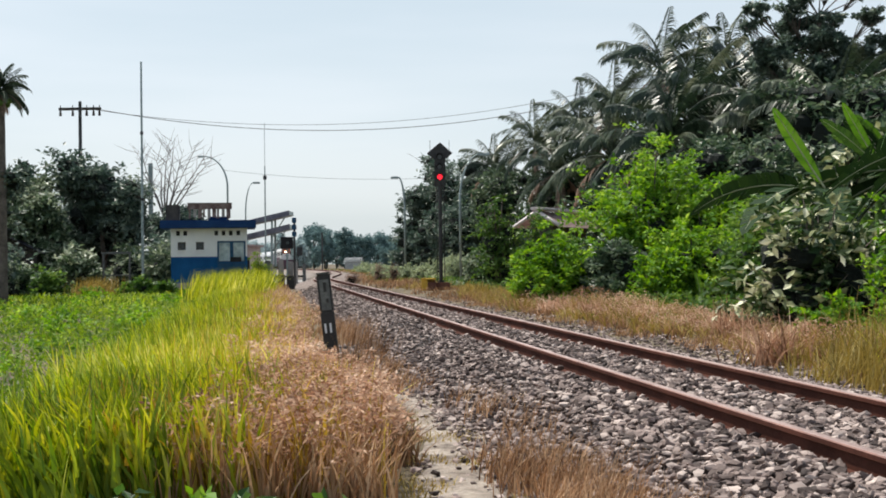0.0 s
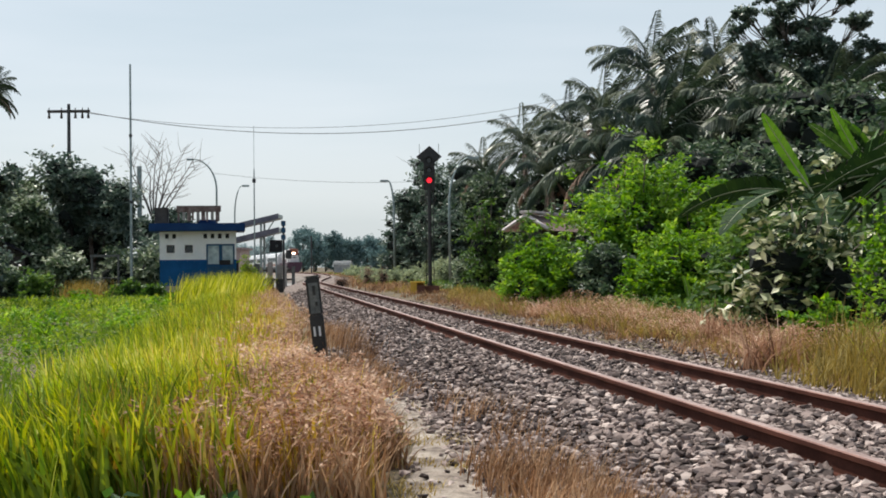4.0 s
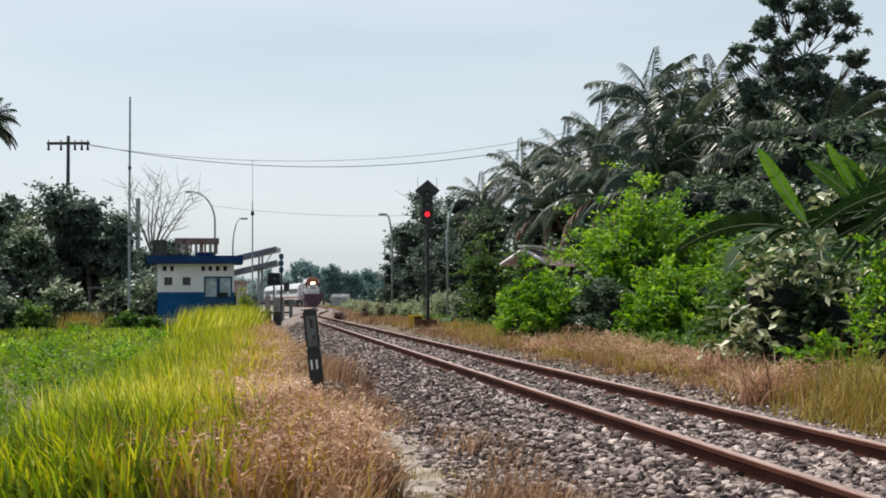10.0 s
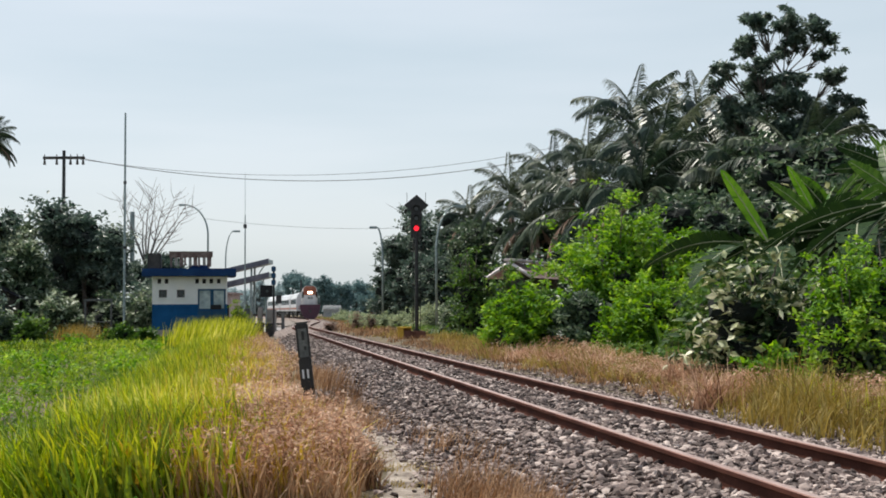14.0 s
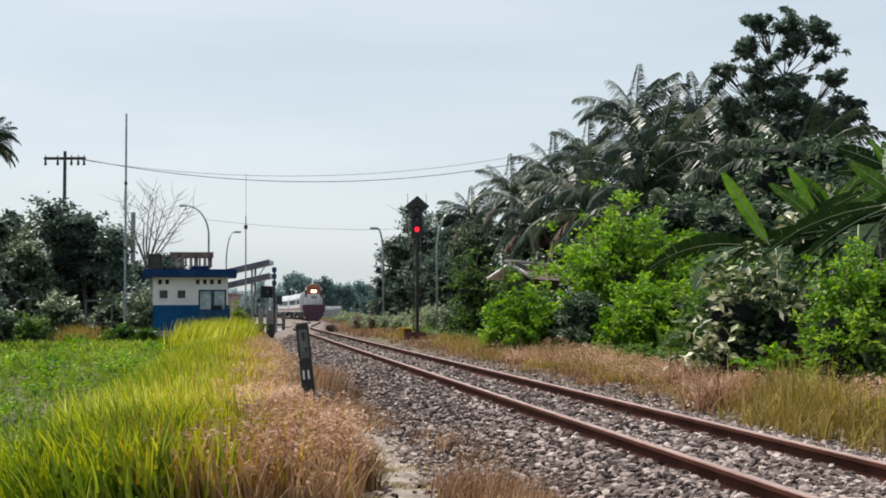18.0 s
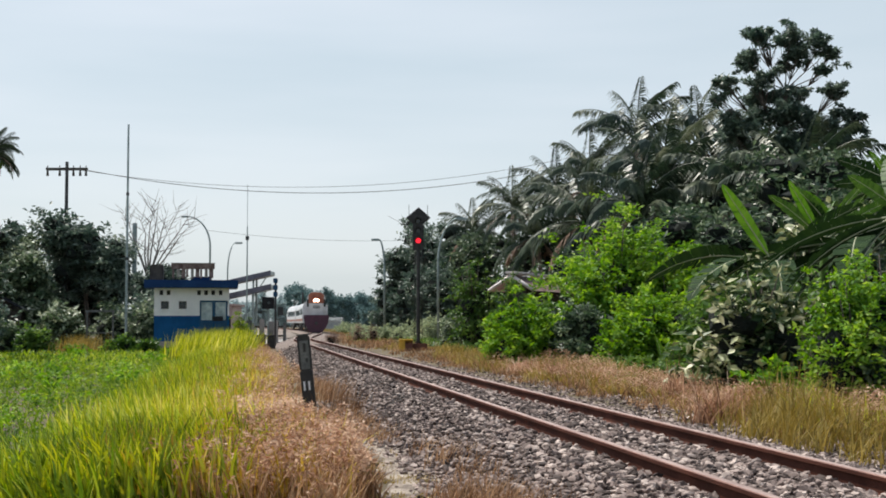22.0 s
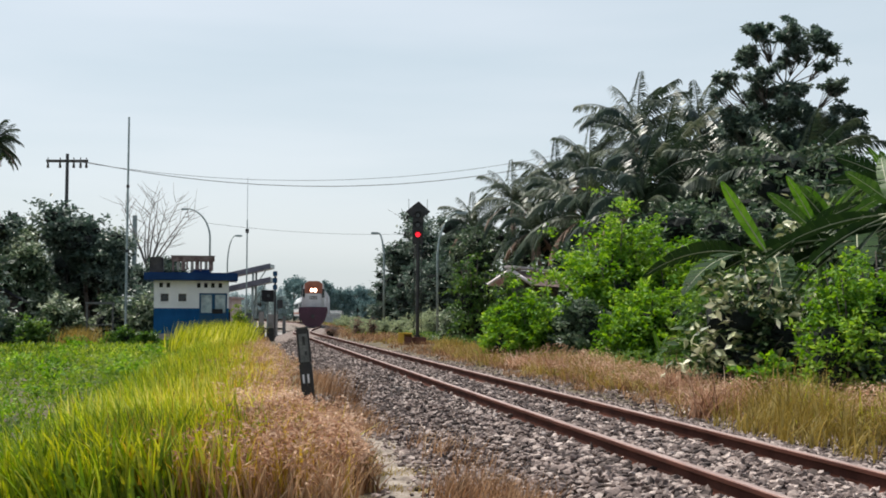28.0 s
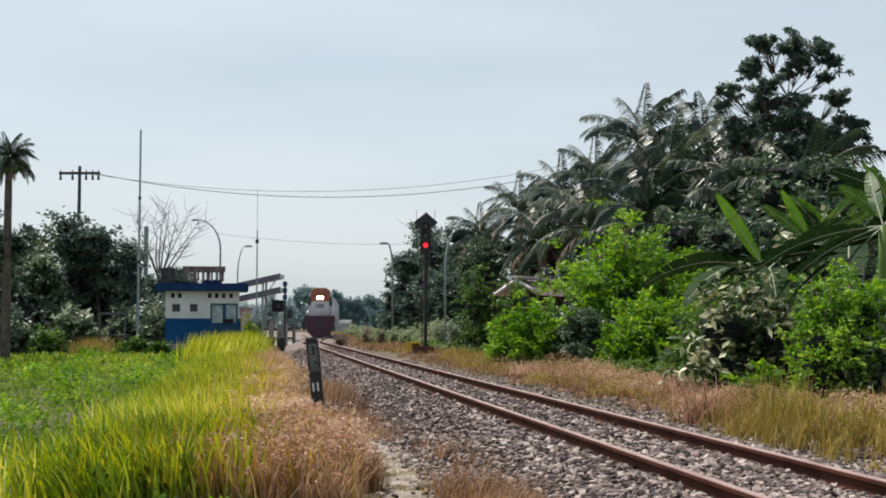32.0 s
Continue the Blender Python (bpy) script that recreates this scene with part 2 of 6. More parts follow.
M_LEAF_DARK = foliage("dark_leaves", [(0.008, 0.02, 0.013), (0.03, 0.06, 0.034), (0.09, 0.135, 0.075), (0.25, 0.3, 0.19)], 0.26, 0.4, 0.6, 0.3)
M_LEAF_MID = foliage("mid_green_leaves", [(0.016, 0.046, 0.014), (0.048, 0.11, 0.026), (0.105, 0.19, 0.04), (0.2, 0.29, 0.09)], 0.34, 0.42)
M_LEAF_BRIGHT = foliage("bright_green_leaves", [(0.024, 0.075, 0.012), (0.09, 0.21, 0.028), (0.2, 0.35, 0.05), (0.42, 0.54, 0.14)], 0.4, 0.5, 0.9, 0.15)
# The palest stops paint sunlit highlights on leaves picked at random.
M_LEAF_PALE = foliage("leaves_with_sunlit_pale_tones", [(0.014, 0.034, 0.018), (0.035, 0.066, 0.034), (0.1, 0.15, 0.08), (0.32, 0.37, 0.25), (0.75, 0.77, 0.64)], 0.22, 0.36)
M_LEAF_CREAM = foliage("dark_leaves_with_cream_edges", [(0.008, 0.02, 0.01), (0.012, 0.03, 0.012), (0.025, 0.055, 0.018), (0.06, 0.1, 0.035), (0.36, 0.38, 0.2), (0.82, 0.8, 0.58), (0.9, 0.88, 0.68)], 0.15, 0.45, 1.6, 0.25)
# Greyed and lifted greens: haze before the farther trees, put into the leaves.
M_LEAF_GREY = foliage("haze_greyed_leaves", [(0.024, 0.048, 0.04), (0.055, 0.09, 0.07), (0.11, 0.155, 0.12), (0.33, 0.38, 0.3)], 0.24, 0.4, 0.6, 0.4)
# Grey-green lifted towards pale: distance haze painted into the scrub.
M_LEAF_SCRUB = foliage("haze_tinted_grey_green_scrub", [(0.13, 0.17, 0.11), (0.22, 0.27, 0.17), (0.34, 0.39, 0.24), (0.5, 0.52, 0.36)], 0.3, 0.7, 0.4, 0.15)
# Near-black filler colour: paints the shade inside crowns and bushes.
M_CORE = mottled("painted_inner_shade", (0.003, 0.006, 0.005), (0.008, 0.014, 0.009), 2, 12, 1.0, bump=0.8, dist=0.1)
# Haze over the far trees is mixed into these leaf colours.
M_FAR = foliage("far_leaves_haze_tinted", [(0.09, 0.155, 0.16), (0.135, 0.21, 0.21), (0.2, 0.285, 0.275)], 0.15, 0.9, 0.1, 0.1)
M_FAR_PALE = foliage("far_leaves_pale_haze_tinted", [(0.27, 0.35, 0.36), (0.35, 0.43, 0.44), (0.42, 0.5, 0.5)], 0.15, 0.9, 0.1, 0.1)
# Pale end of the ramp paints a few fronds as sunlit, mostly frond by frond.
M_FROND = foliage("palm_frond", [(0.008, 0.019, 0.013), (0.02, 0.038, 0.023), (0.045, 0.07, 0.04), (0.13, 0.155, 0.095), (0.45, 0.45, 0.36)], 0.22, 0.36, 0.6, 0.38, 0.65)
M_FROND_DRY = foliage("dry_palm_frond", [(0.1, 0.07, 0.05), (0.26, 0.18, 0.135), (0.5, 0.4, 0.33)], 0.15, 0.7)
# One leaf in three painted tones: shaded underside, sunlit, and in between.
M_BANANA_SHADE = foliage("banana_leaf", [(0.012, 0.03, 0.012), (0.02, 0.045, 0.015), (0.03, 0.062, 0.018)], 0.1, 0.7, 1.5, 0.1)
M_BANANA_LIT = foliage("sunlit_young_banana_leaf", [(0.05, 0.13, 0.02), (0.075, 0.17, 0.028), (0.1, 0.2, 0.035)], 0.4, 0.4, 1.5)
M_BANANA_MID = foliage("mid_tone_banana_leaf", [(0.022, 0.055, 0.016), (0.045, 0.1, 0.024), (0.08, 0.15, 0.035)], 0.25, 0.45, 1.5)
M_MIDRIB = mottled("pale_midrib", (0.3, 0.32, 0.2), (0.42, 0.43, 0.3), 3, 30, 0.6)
M_GRASS_GREEN = foliage("tall_green_grass", [(0.02, 0.055, 0.008), (0.17, 0.24, 0.018), (0.52, 0.53, 0.055), (0.95, 0.88, 0.32)], 0.32, 0.55, 0.5)
M_GRASS_DRY = foliage("dry_brown_grass", [(0.04, 0.021, 0.012), (0.175, 0.1, 0.05), (0.4, 0.255, 0.14), (0.7, 0.52, 0.34)], 0.22, 0.75, 0.8)
M_SEED = foliage("pale_pinkish_seed_husks", [(0.12, 0.062, 0.034), (0.34, 0.205, 0.125), (0.6, 0.42, 0.29), (0.92, 0.76, 0.6)], 0.25, 0.75, 0.5)
M_GRASS_STRAW = foliage("straw_yellow_grass", [(0.1, 0.08, 0.02), (0.21, 0.165, 0.045), (0.34, 0.27, 0.085), (0.52, 0.42, 0.18)], 0.3, 0.7, 0.7)
M_STALK = foliage("yellow_straw_stalks", [(0.14, 0.09, 0.02), (0.38, 0.27, 0.05), (0.66, 0.5, 0.11), (0.92, 0.76, 0.3)], 0.25, 0.7, 0.5)
M_GRASS_LUSH = foliage("lush_green_grass", [(0.016, 0.055, 0.008), (0.13, 0.23, 0.02), (0.4, 0.5, 0.055), (0.82, 0.83, 0.28)], 0.32, 0.5, 0.5)
M_FIELD = foliage("low_field_plants", [(0.03, 0.07, 0.015), (0.075, 0.145, 0.022), (0.155, 0.24, 0.034), (0.3, 0.38, 0.075)], 0.45, 0.55, 0.35)
M_STONE, _nt, _b = mat_base("ballast_stone")
_g = _nt.nodes.new("ShaderNodeNewGeometry")
_o = _nt.nodes.new("ShaderNodeObjectInfo")
_a = node(_nt, "ShaderNodeMath")
_a.operation = "ADD"
_nt.links.new(_g.outputs["Random Per Island"], _a.inputs[0])
_nt.links.new(_o.outputs["Random"], _a.inputs[1])
_f = node(_nt, "ShaderNodeMath")
_f.operation = "FRACT"
_nt.links.new(_a.outputs[0], _f.inputs[0])
_c = ramp(_nt, _f.outputs[0], [(0.0, (0.03, 0.02, 0.017)), (0.3, (0.11, 0.08, 0.07)), (0.7, (0.255, 0.197, 0.175)), (1.0, (0.5, 0.415, 0.37))])
_n = node(_nt, "ShaderNodeTexNoise", Scale=28.0, Detail=4.0)
_x = _nt.nodes.new("ShaderNodeMixRGB")
_x.blend_type = "OVERLAY"
_x.inputs[0].default_value = 0.5
_nt.links.new(_c, _x.inputs[1])
_nt.links.new(_n.outputs[0], _x.inputs[2])
_nt.links.new(_x.outputs[0], _b.inputs["Base Color"])
_b.inputs["Roughness"].default_value = 0.85

# ---- mesh helpers ----


def mesh_np(name, verts, faces, mat, smooth=False):
    """A mesh from arrays; faces all have the same number of corners."""
    me = bpy.data.meshes.new(name)
    verts, faces = np.asarray(verts, np.float32), np.asarray(faces, np.int32)
    n, k = faces.shape
    me.vertices.add(len(verts))
    me.vertices.foreach_set("co", verts.ravel())
    me.loops.add(n * k)
    me.loops.foreach_set("vertex_index", faces.ravel())
    me.polygons.add(n)
    me.polygons.foreach_set("loop_start", np.arange(0, n * k, k, dtype=np.int32))
    me.polygons.foreach_set("loop_total", np.full(n, k, np.int32))
    me.polygons.foreach_set("use_smooth", np.full(n, smooth))
    me.update(calc_edges=True)
    me.validate()
    me.materials.append(mat)
    return me


def part(name, bm, mat, parent=None, label=""):
    """Links a bmesh or a mesh as one object under a thing or a part."""
    me = bm
    if isinstance(bm, bmesh.types.BMesh):
        me = bpy.data.meshes.new(name)
        bm.to_mesh(me)
        bm.free()
        me.materials.append(mat)
    ob = new(name, me)
    if parent:
        ob.parent = parent
    if label:
        ob["label"] = label
    return ob


def thing(name, m, label, category, group="", kind=""):
    ob = new(name)
    ob.empty_display_size = 0.2
    ob.matrix_world = m
    return tagged(ob, label, category, group, kind)


def box(x0, x1, y0, y1, z0, z1, bevel=0.0):
    bm = bmesh.new()
    bmesh.ops.create_cube(bm, size=1)
    bmesh.ops.transform(bm, matrix=Matrix.Translation(((x0 + x1) / 2, (y0 + y1) / 2, (z0 + z1) / 2)) @ Matrix.Diagonal((x1 - x0, y1 - y0, z1 - z0, 1)), verts=bm.verts)
    if bevel:
        bmesh.ops.bevel(bm, geom=bm.edges[:], offset=bevel, segments=2, affect="EDGES")
    return bm


def prism(outline, y0, y1, bevel=0.0):
    """An outline in x and z, drawn out along y."""
    bm = bmesh.new()
    a = [bm.verts.new((x, y0, z)) for x, z in outline]
    b = [bm.verts.new((x, y1, z)) for x, z in outline]
    bm.faces.new(a)
    bm.faces.new(b[::-1])
    for i in range(len(a)):
        j = (i + 1) % len(a)
        bm.faces.new((a[j], a[i], b[i], b[j]))
    bmesh.ops.recalc_face_normals(bm, faces=bm.faces)
    if bevel:
        bmesh.ops.bevel(bm, geom=bm.edges[:], offset=bevel, segments=2, affect="EDGES")
    return bm


def tube_arrays(points, radii, sides=8):
    P = np.asarray(points, float)
    r = np.broadcast_to(np.asarray(radii, float), (len(P),))
    T = np.gradient(P, axis=0)
    T /= np.linalg.norm(T, axis=1)[:, None] + 1e-9
    ref = np.where(np.abs(T[:, 2:3]) > 0.9, np.array([[1.0, 0, 0]]), np.array([[0, 0, 1.0]]))
    U = np.cross(T, ref)
    U /= np.linalg.norm(U, axis=1)[:, None] + 1e-9
    W = np.cross(T, U)
    a = np.linspace(0, 2 * np.pi, sides, endpoint=False)
    V = P[:, None] + r[:, None, None] * (np.cos(a)[None, :, None] * U[:, None] + np.sin(a)[None, :, None] * W[:, None])
    n = len(P)
    i, j = np.meshgrid(np.arange(n - 1), np.arange(sides), indexing="ij")
    k = (j + 1) % sides
    F = np.stack([i * sides + j, i * sides + k, (i + 1) * sides + k, (i + 1) * sides + j], -1).reshape(-1, 4)
    V = np.concatenate([V.reshape(-1, 3), P[:1], P[-1:]])
    j = np.arange(sides)
    k = (j + 1) % sides
    c0, c1 = n * sides, n * sides + 1
    F = np.concatenate([F, np.stack([k, j, np.full(sides, c0), np.full(sides, c0)], -1), np.stack([j + (n - 1) * sides, k + (n - 1) * sides, np.full(sides, c1), np.full(sides, c1)], -1)])
    return V, F


def tubes(name, runs, mat, sides=8):
    """Several tubes in one mesh; each run is (points, radii). The end caps fold to triangles."""
    bm = bmesh.new()
    for pts, rad in runs:
        V, F = tube_arrays(pts, rad, sides)
        vs = [bm.verts.new(v) for v in V]
        for f in F:
            q = [vs[i] for i in f]
            if f[2] == f[3]:
                q = q[:3]
            face = bm.faces.new(q)
            face.smooth = True
    me = bpy.data.meshes.new(name)
    bm.to_mesh(me)
    bm.free()
    me.materials.append(mat)
    return me


def disc(radius, y0, y1, x=0, z=0, sides=20):
    """A short cylinder along y."""
    bm = bmesh.new()
    bmesh.ops.create_cone(bm, cap_ends=True, segments=sides, radius1=radius, radius2=radius, depth=y1 - y0)
    bmesh.ops.transform(bm, matrix=Matrix.Translation((x, (y0 + y1) / 2, z)) @ Matrix.Rotation(radians(90), 4, "X"), verts=bm.verts)
    return bm


def drum(radius, z0, z1, x=0, y=0, sides=16, top=None):
    bm = bmesh.new()
    bmesh.ops.create_cone(bm, cap_ends=True, segments=sides, radius1=radius, radius2=radius if top is None else top, depth=z1 - z0)
    bmesh.ops.translate(bm, vec=(x, y, (z0 + z1) / 2), verts=bm.verts)
    return bm


def leaf_arrays(P, size, aspect=0.45, up=0.3, droop=0.0):
    """Folded four-cornered leaves at the points P."""
    n = len(P)
    d = rng.normal(size=(n, 3))
    d[:, 2] = d[:, 2] * 0.6 - droop
    d /= np.linalg.norm(d, axis=1)[:, None]
    nrm = rng.normal(size=(n, 3)) + np.array([0, 0, up * 4])
    s = np.cross(d, nrm)
    s /= np.linalg.norm(s, axis=1)[:, None] + 1e-9
    nn = np.cross(s, d)
    L = (size * rng.uniform(0.6, 1.3, n))[:, None]
    a = P
    b = P + d * L * 0.45 + s * L * aspect * 0.5 + nn * L * 0.08
    c = P + d * L
    e = P + d * L * 0.45 - s * L * aspect * 0.5 + nn * L * 0.08
    V = np.stack([a, b, c, e], 1).reshape(-1, 3)
    k = np.arange(n)[:, None] * 4
    return V, np.concatenate([k + np.array([[0, 1, 2]]), k + np.array([[0, 2, 3]])])


def clump_points(centres, radii, n, shell=0.5, flat=0.8, sprays=9):
    """Leaf places gathered in small sprays on the skins of uneven balls."""
    centres, radii = np.asarray(centres, float), np.asarray(radii, float)
    k = min(n, len(centres) * sprays)
    pick = rng.choice(len(centres), k, p=radii ** 2 / (radii ** 2).sum())
    d = rng.normal(size=(k, 3))
    d /= np.linalg.norm(d, axis=1)[:, None]
    c = centres[pick] + d * (radii[pick] * rng.uniform(shell, 1.05, k) ** 0.7)[:, None] * np.array([1, 1, flat])
    r = radii[pick] * rng.uniform(0.14, 0.36, k)
    which = rng.integers(0, k, n)
    e = rng.normal(size=(n, 3)) * [1, 1, 0.55]
    return c[which] + e * 0.75 * r[which][:, None]


def blades(P, height, width, lean, segs=3, bend=0.5, wind=(0.25, 0.0)):
    """Bent grass blades standing at the points P."""
    n = len(P)
    a = rng.uniform(0, 2 * np.pi, n)
    h = height * rng.uniform(0.55, 1.2, n)
    ld = np.stack([np.cos(a) * lean * rng.uniform(0, 1.3, n) + wind[0] * rng.uniform(0.3, 1.3, n), np.sin(a) * lean * rng.uniform(0, 1.3, n) + wind[1], np.zeros(n)], 1)
    fa = a + rng.normal(0, 0.8, n) + np.pi / 2
    side = np.stack([np.cos(fa), np.sin(fa), np.zeros(n)], 1)
    out = []
    for i in range(segs + 1):
        t = i / segs
        c = P + np.stack([np.zeros(n), np.zeros(n), h * (t - bend * 0.35 * t * t * np.linalg.norm(ld, axis=1))], 1) + ld * (h * (0.35 * t + 0.65 * t * t))[:, None]
        w = width * (1 - t ** 1.6) * 0.5 + 0.0006
        out += [c - side * w, c + side * w]
    V = np.stack(out, 1).reshape(-1, 3)
    m = 2 * (segs + 1)
    k = np.arange(n)[:, None] * m
    F = np.concatenate([k + np.array([[2 * i, 2 * i + 1, 2 * i + 3, 2 * i + 2]]) for i in range(segs)])
    return V, F


def stuff(name, V, F, mat, label, category):
    ob = new(name, mesh_np(name, V, F, mat))
    return tagged(ob, label, category, kind="stuff")


# ---- plan: the line of the track, and the ground ----
LINE_Y = np.array([-60, 0, 40, 55, 65, 72, 78, 84, 92, 105, 115, 125, 135, 145, 155, 165, 175, 190, 210, 230, 260, 320, 420, 3000.0])
LINE_X = np.array([12.63, 3.42, -2.72, -5.02, -6.56, -7.63, -8.5, -9.15, -9.83, -10.75, -11.45, -12.25, -13.15, -14.3, -15.5, -16.8, -18.1, -20.4, -24.2, -29.0, -36.5, -52.0, -80.0, -800.0])


def track_x(y):
    """Where the middle of the track lies at the depth y, smoothed."""
    y = np.asarray(y, float)
    return sum(np.interp(y + d, LINE_Y, LINE_X) for d in np.linspace(-6, 6, 13)) / 13


GROUND_OFF = np.array([-1500, -40, -12, -7.5, -5.8, -4.2, -2.6, -2.2, -1.9, -1.6, 0, 1.6, 2.0, 3.0, 5.0, 9.0, 30, 1500.0])
GROUND_Z = np.array([-0.25, -0.15, -0.1, -0.02, 0.12, 0.2, 0.2, 0.19, 0.19, 0.17, 0.15, 0.17, 0.22, 0.28, 0.3, 0.3, 0.2, 0.1])


def ground_z(x, y):
    return np.interp(np.asarray(x) - track_x(y), GROUND_OFF, GROUND_Z)


def on_ground(x, y):
    x, y = np.asarray(x, float), np.asarray(y, float)
    return np.stack([x, y, ground_z(x, y)], -1)


def ground():
    ys = np.concatenate([np.linspace(-60, 0, 7), np.arange(2, 90, 2.0), np.arange(95, 260, 8.0), np.geomspace(270, 3000, 16)])
    offs = np.concatenate([[-1500, -600, -250, -120, -70], np.arange(-45, -9, 3.0), np.arange(-9, 9.1, 0.6), np.arange(12, 46, 3.0), [70, 120, 250, 600, 1500]])
    Y, O = np.meshgrid(ys, offs, indexing="ij")
    X = track_x(Y) + O
    Z = np.interp(O, GROUND_OFF, GROUND_Z)
    Z += np.where(np.abs(O) > 2.6, 0.03 * np.sin(X * 1.7 + 0.6 * Y) * np.cos(Y * 0.9), 0)
    V = np.stack([X, Y, Z], -1).reshape(-1, 3)
    n, m = Y.shape
    i, j = np.meshgrid(np.arange(n - 1), np.arange(m - 1), indexing="ij")
    F = np.stack([i * m + j, i * m + j + 1, (i + 1) * m + j + 1, (i + 1) * m + j], -1).reshape(-1, 4)
    ob = new("ground", mesh_np("ground", V, F, M_SOIL, True))
    tagged(ob, "brown soil and plant litter beside the railway line", "ground", kind="structure")


ground()


def strip(name, offs, zs, y0, y1, step, mat, label, category, wobble=0.0, bend=((0, 0), (1, 0))):
    """A strip along the track with its own cross-section."""
    ys = np.arange(y0, y1 + step, step)
    Y, O = np.meshgrid(ys, np.asarray(offs, float), indexing="ij")
    Z = np.broadcast_to(np.asarray(zs, float), Y.shape).copy()
    if wobble:
        e = np.zeros_like(O)
        e[:, 0] = wobble * np.sin(ys * 1.9) + 0.7 * wobble * np.sin(ys * 4.7 + 1) + 0.3 * wobble * np.sin(ys * 9.3)
        e[:, -1] = wobble * np.sin(ys * 2.3 + 2) + 0.7 * wobble * np.sin(ys * 5.3) + 0.3 * wobble * np.sin(ys * 8.1)
        O = O + e
    O = O + np.interp(Y, *bend)
    V = np.stack([track_x(Y) + O, Y, Z], -1).reshape(-1, 3)
    n, m = Y.shape
    i, j = np.meshgrid(np.arange(n - 1), np.arange(m - 1), indexing="ij")
    F = np.stack([i * m + j, i * m + j + 1, (i + 1) * m + j + 1, (i + 1) * m + j], -1).reshape(-1, 4)
    ob = new(name, mesh_np(name, V, F, mat, True))
    return tagged(ob, label, category, kind="structure")


BED_OFF = [-1.95, -1.7, -1.05, -0.8, 0.8, 1.05, 1.9, 2.5]
BED_Z = [0.12, 0.2, 0.42, 0.46, 0.46, 0.43, 0.27, 0.18]
# Near length coloured as dark as the shaded gaps; the far length is stone-coloured.
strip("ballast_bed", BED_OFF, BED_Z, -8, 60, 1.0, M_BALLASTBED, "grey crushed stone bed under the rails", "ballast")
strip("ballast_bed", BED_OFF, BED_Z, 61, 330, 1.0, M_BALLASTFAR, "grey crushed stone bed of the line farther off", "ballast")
strip("station_yard", [-7.2, -4.5, -2.1], [0.16, 0.225, 0.215], 74, 230, 2.0, M_YARD, "pale trodden gravel of the station yard", "yard", 0.3)
strip("footpath", [-2.32, -2.1, -1.84], [0.2, 0.215, 0.205], 2, 15.4, 0.1, M_SAND, "worn pale sandy footpath beside the ballast", "path", 0.06, ((2, 7, 8.3, 9.9, 11.4, 15.4), (-0.4, -0.25, -0.15, 0.0, 0.06, 0.0)))


def railway_track():
    tr = thing("railway_track", Matrix(), "single railway track with rusty rails on ballast", "railway track")
    prof = [(-0.055, 0.0), (0.055, 0.0), (0.055, 0.012), (0.012, 0.03), (0.012, 0.105), (0.034, 0.116), (0.034, 0.142), (0.026, 0.148), (0.01, 0.15), (-0.018, 0.15), (-0.026, 0.148), (-0.034, 0.142), (-0.034, 0.116), (-0.012, 0.105), (-0.012, 0.03), (-0.055, 0.012)]
    ys = np.concatenate([np.arange(-8, 60, 2.0), np.arange(60, 330, 3.0)])
    for off in (-0.51, 0.56):
        cx = track_x(ys)
        sl = np.gradient(cx, ys)
        nx, ny = 1 / np.sqrt(1 + sl ** 2), -sl / np.sqrt(1 + sl ** 2)
        V, F = [], []
        k = len(prof)
        for i, y in enumerate(ys):
            V += [(cx[i] + nx[i] * (off + u), y + ny[i] * (off + u), 0.45 + w) for u, w in prof]
        for i in range(len(ys) - 1):
            F += [(i * k + j, i * k + (j + 1) % k, (i + 1) * k + (j + 1) % k, (i + 1) * k + j) for j in range(k)]
        me = mesh_np("rail", V, F, M_RUST)
        me.materials.append(M_RAILTOP)
        me.materials.append(M_RAILHEAD)
        # Worn top, head edges painted lit, web and foot in the darker rust.
        me.polygons.foreach_set("material_index", np.tile([1 if j in (7, 8, 9) else 2 if j in (6, 10) else 0 for j in range(k)], len(ys) - 1))
        part("rail", me, M_RUST, tr, "rusty brown rail with a worn pale top")
    sl_me = bpy.data.meshes.new("sleeper")
    bm = prism([(-0.12, 0.0), (0.12, 0.0), (0.1, 0.2), (-0.1, 0.2)], -1.0, 1.0, 0.012)
    bm.to_mesh(sl_me)
    bm.free()
    sl_me.materials.append(M_SLEEPER)
    clip_me = bpy.data.meshes.new("rail_clip")
    bm = box(-0.05, 0.05, -0.035, 0.035, 0.0, 0.045, 0.008)
    bm.to_mesh(clip_me)
    bm.free()
    clip_me.materials.append(M_RUST)
    for i in range(150):
        y = 3.0 + 0.62 * i
        x = float(track_x(y))
        a = math.atan2(float(track_x(y + 1) - track_x(y - 1)), 2.0)
        s = part("sleeper", sl_me, None, tr, "" if i else "grey concrete sleeper half sunk in stones")
        s.matrix_local = pose(x, y, 0.222, 0, 0, 90 - math.degrees(a))
        if i < 60:
            for u in (-0.6, -0.42, 0.47, 0.65):
                c = part("rail_clip", clip_me, None, s)
                c.matrix_local = pose(0, u, 0.2, 0, 0, 90)
    return tr


railway_track()


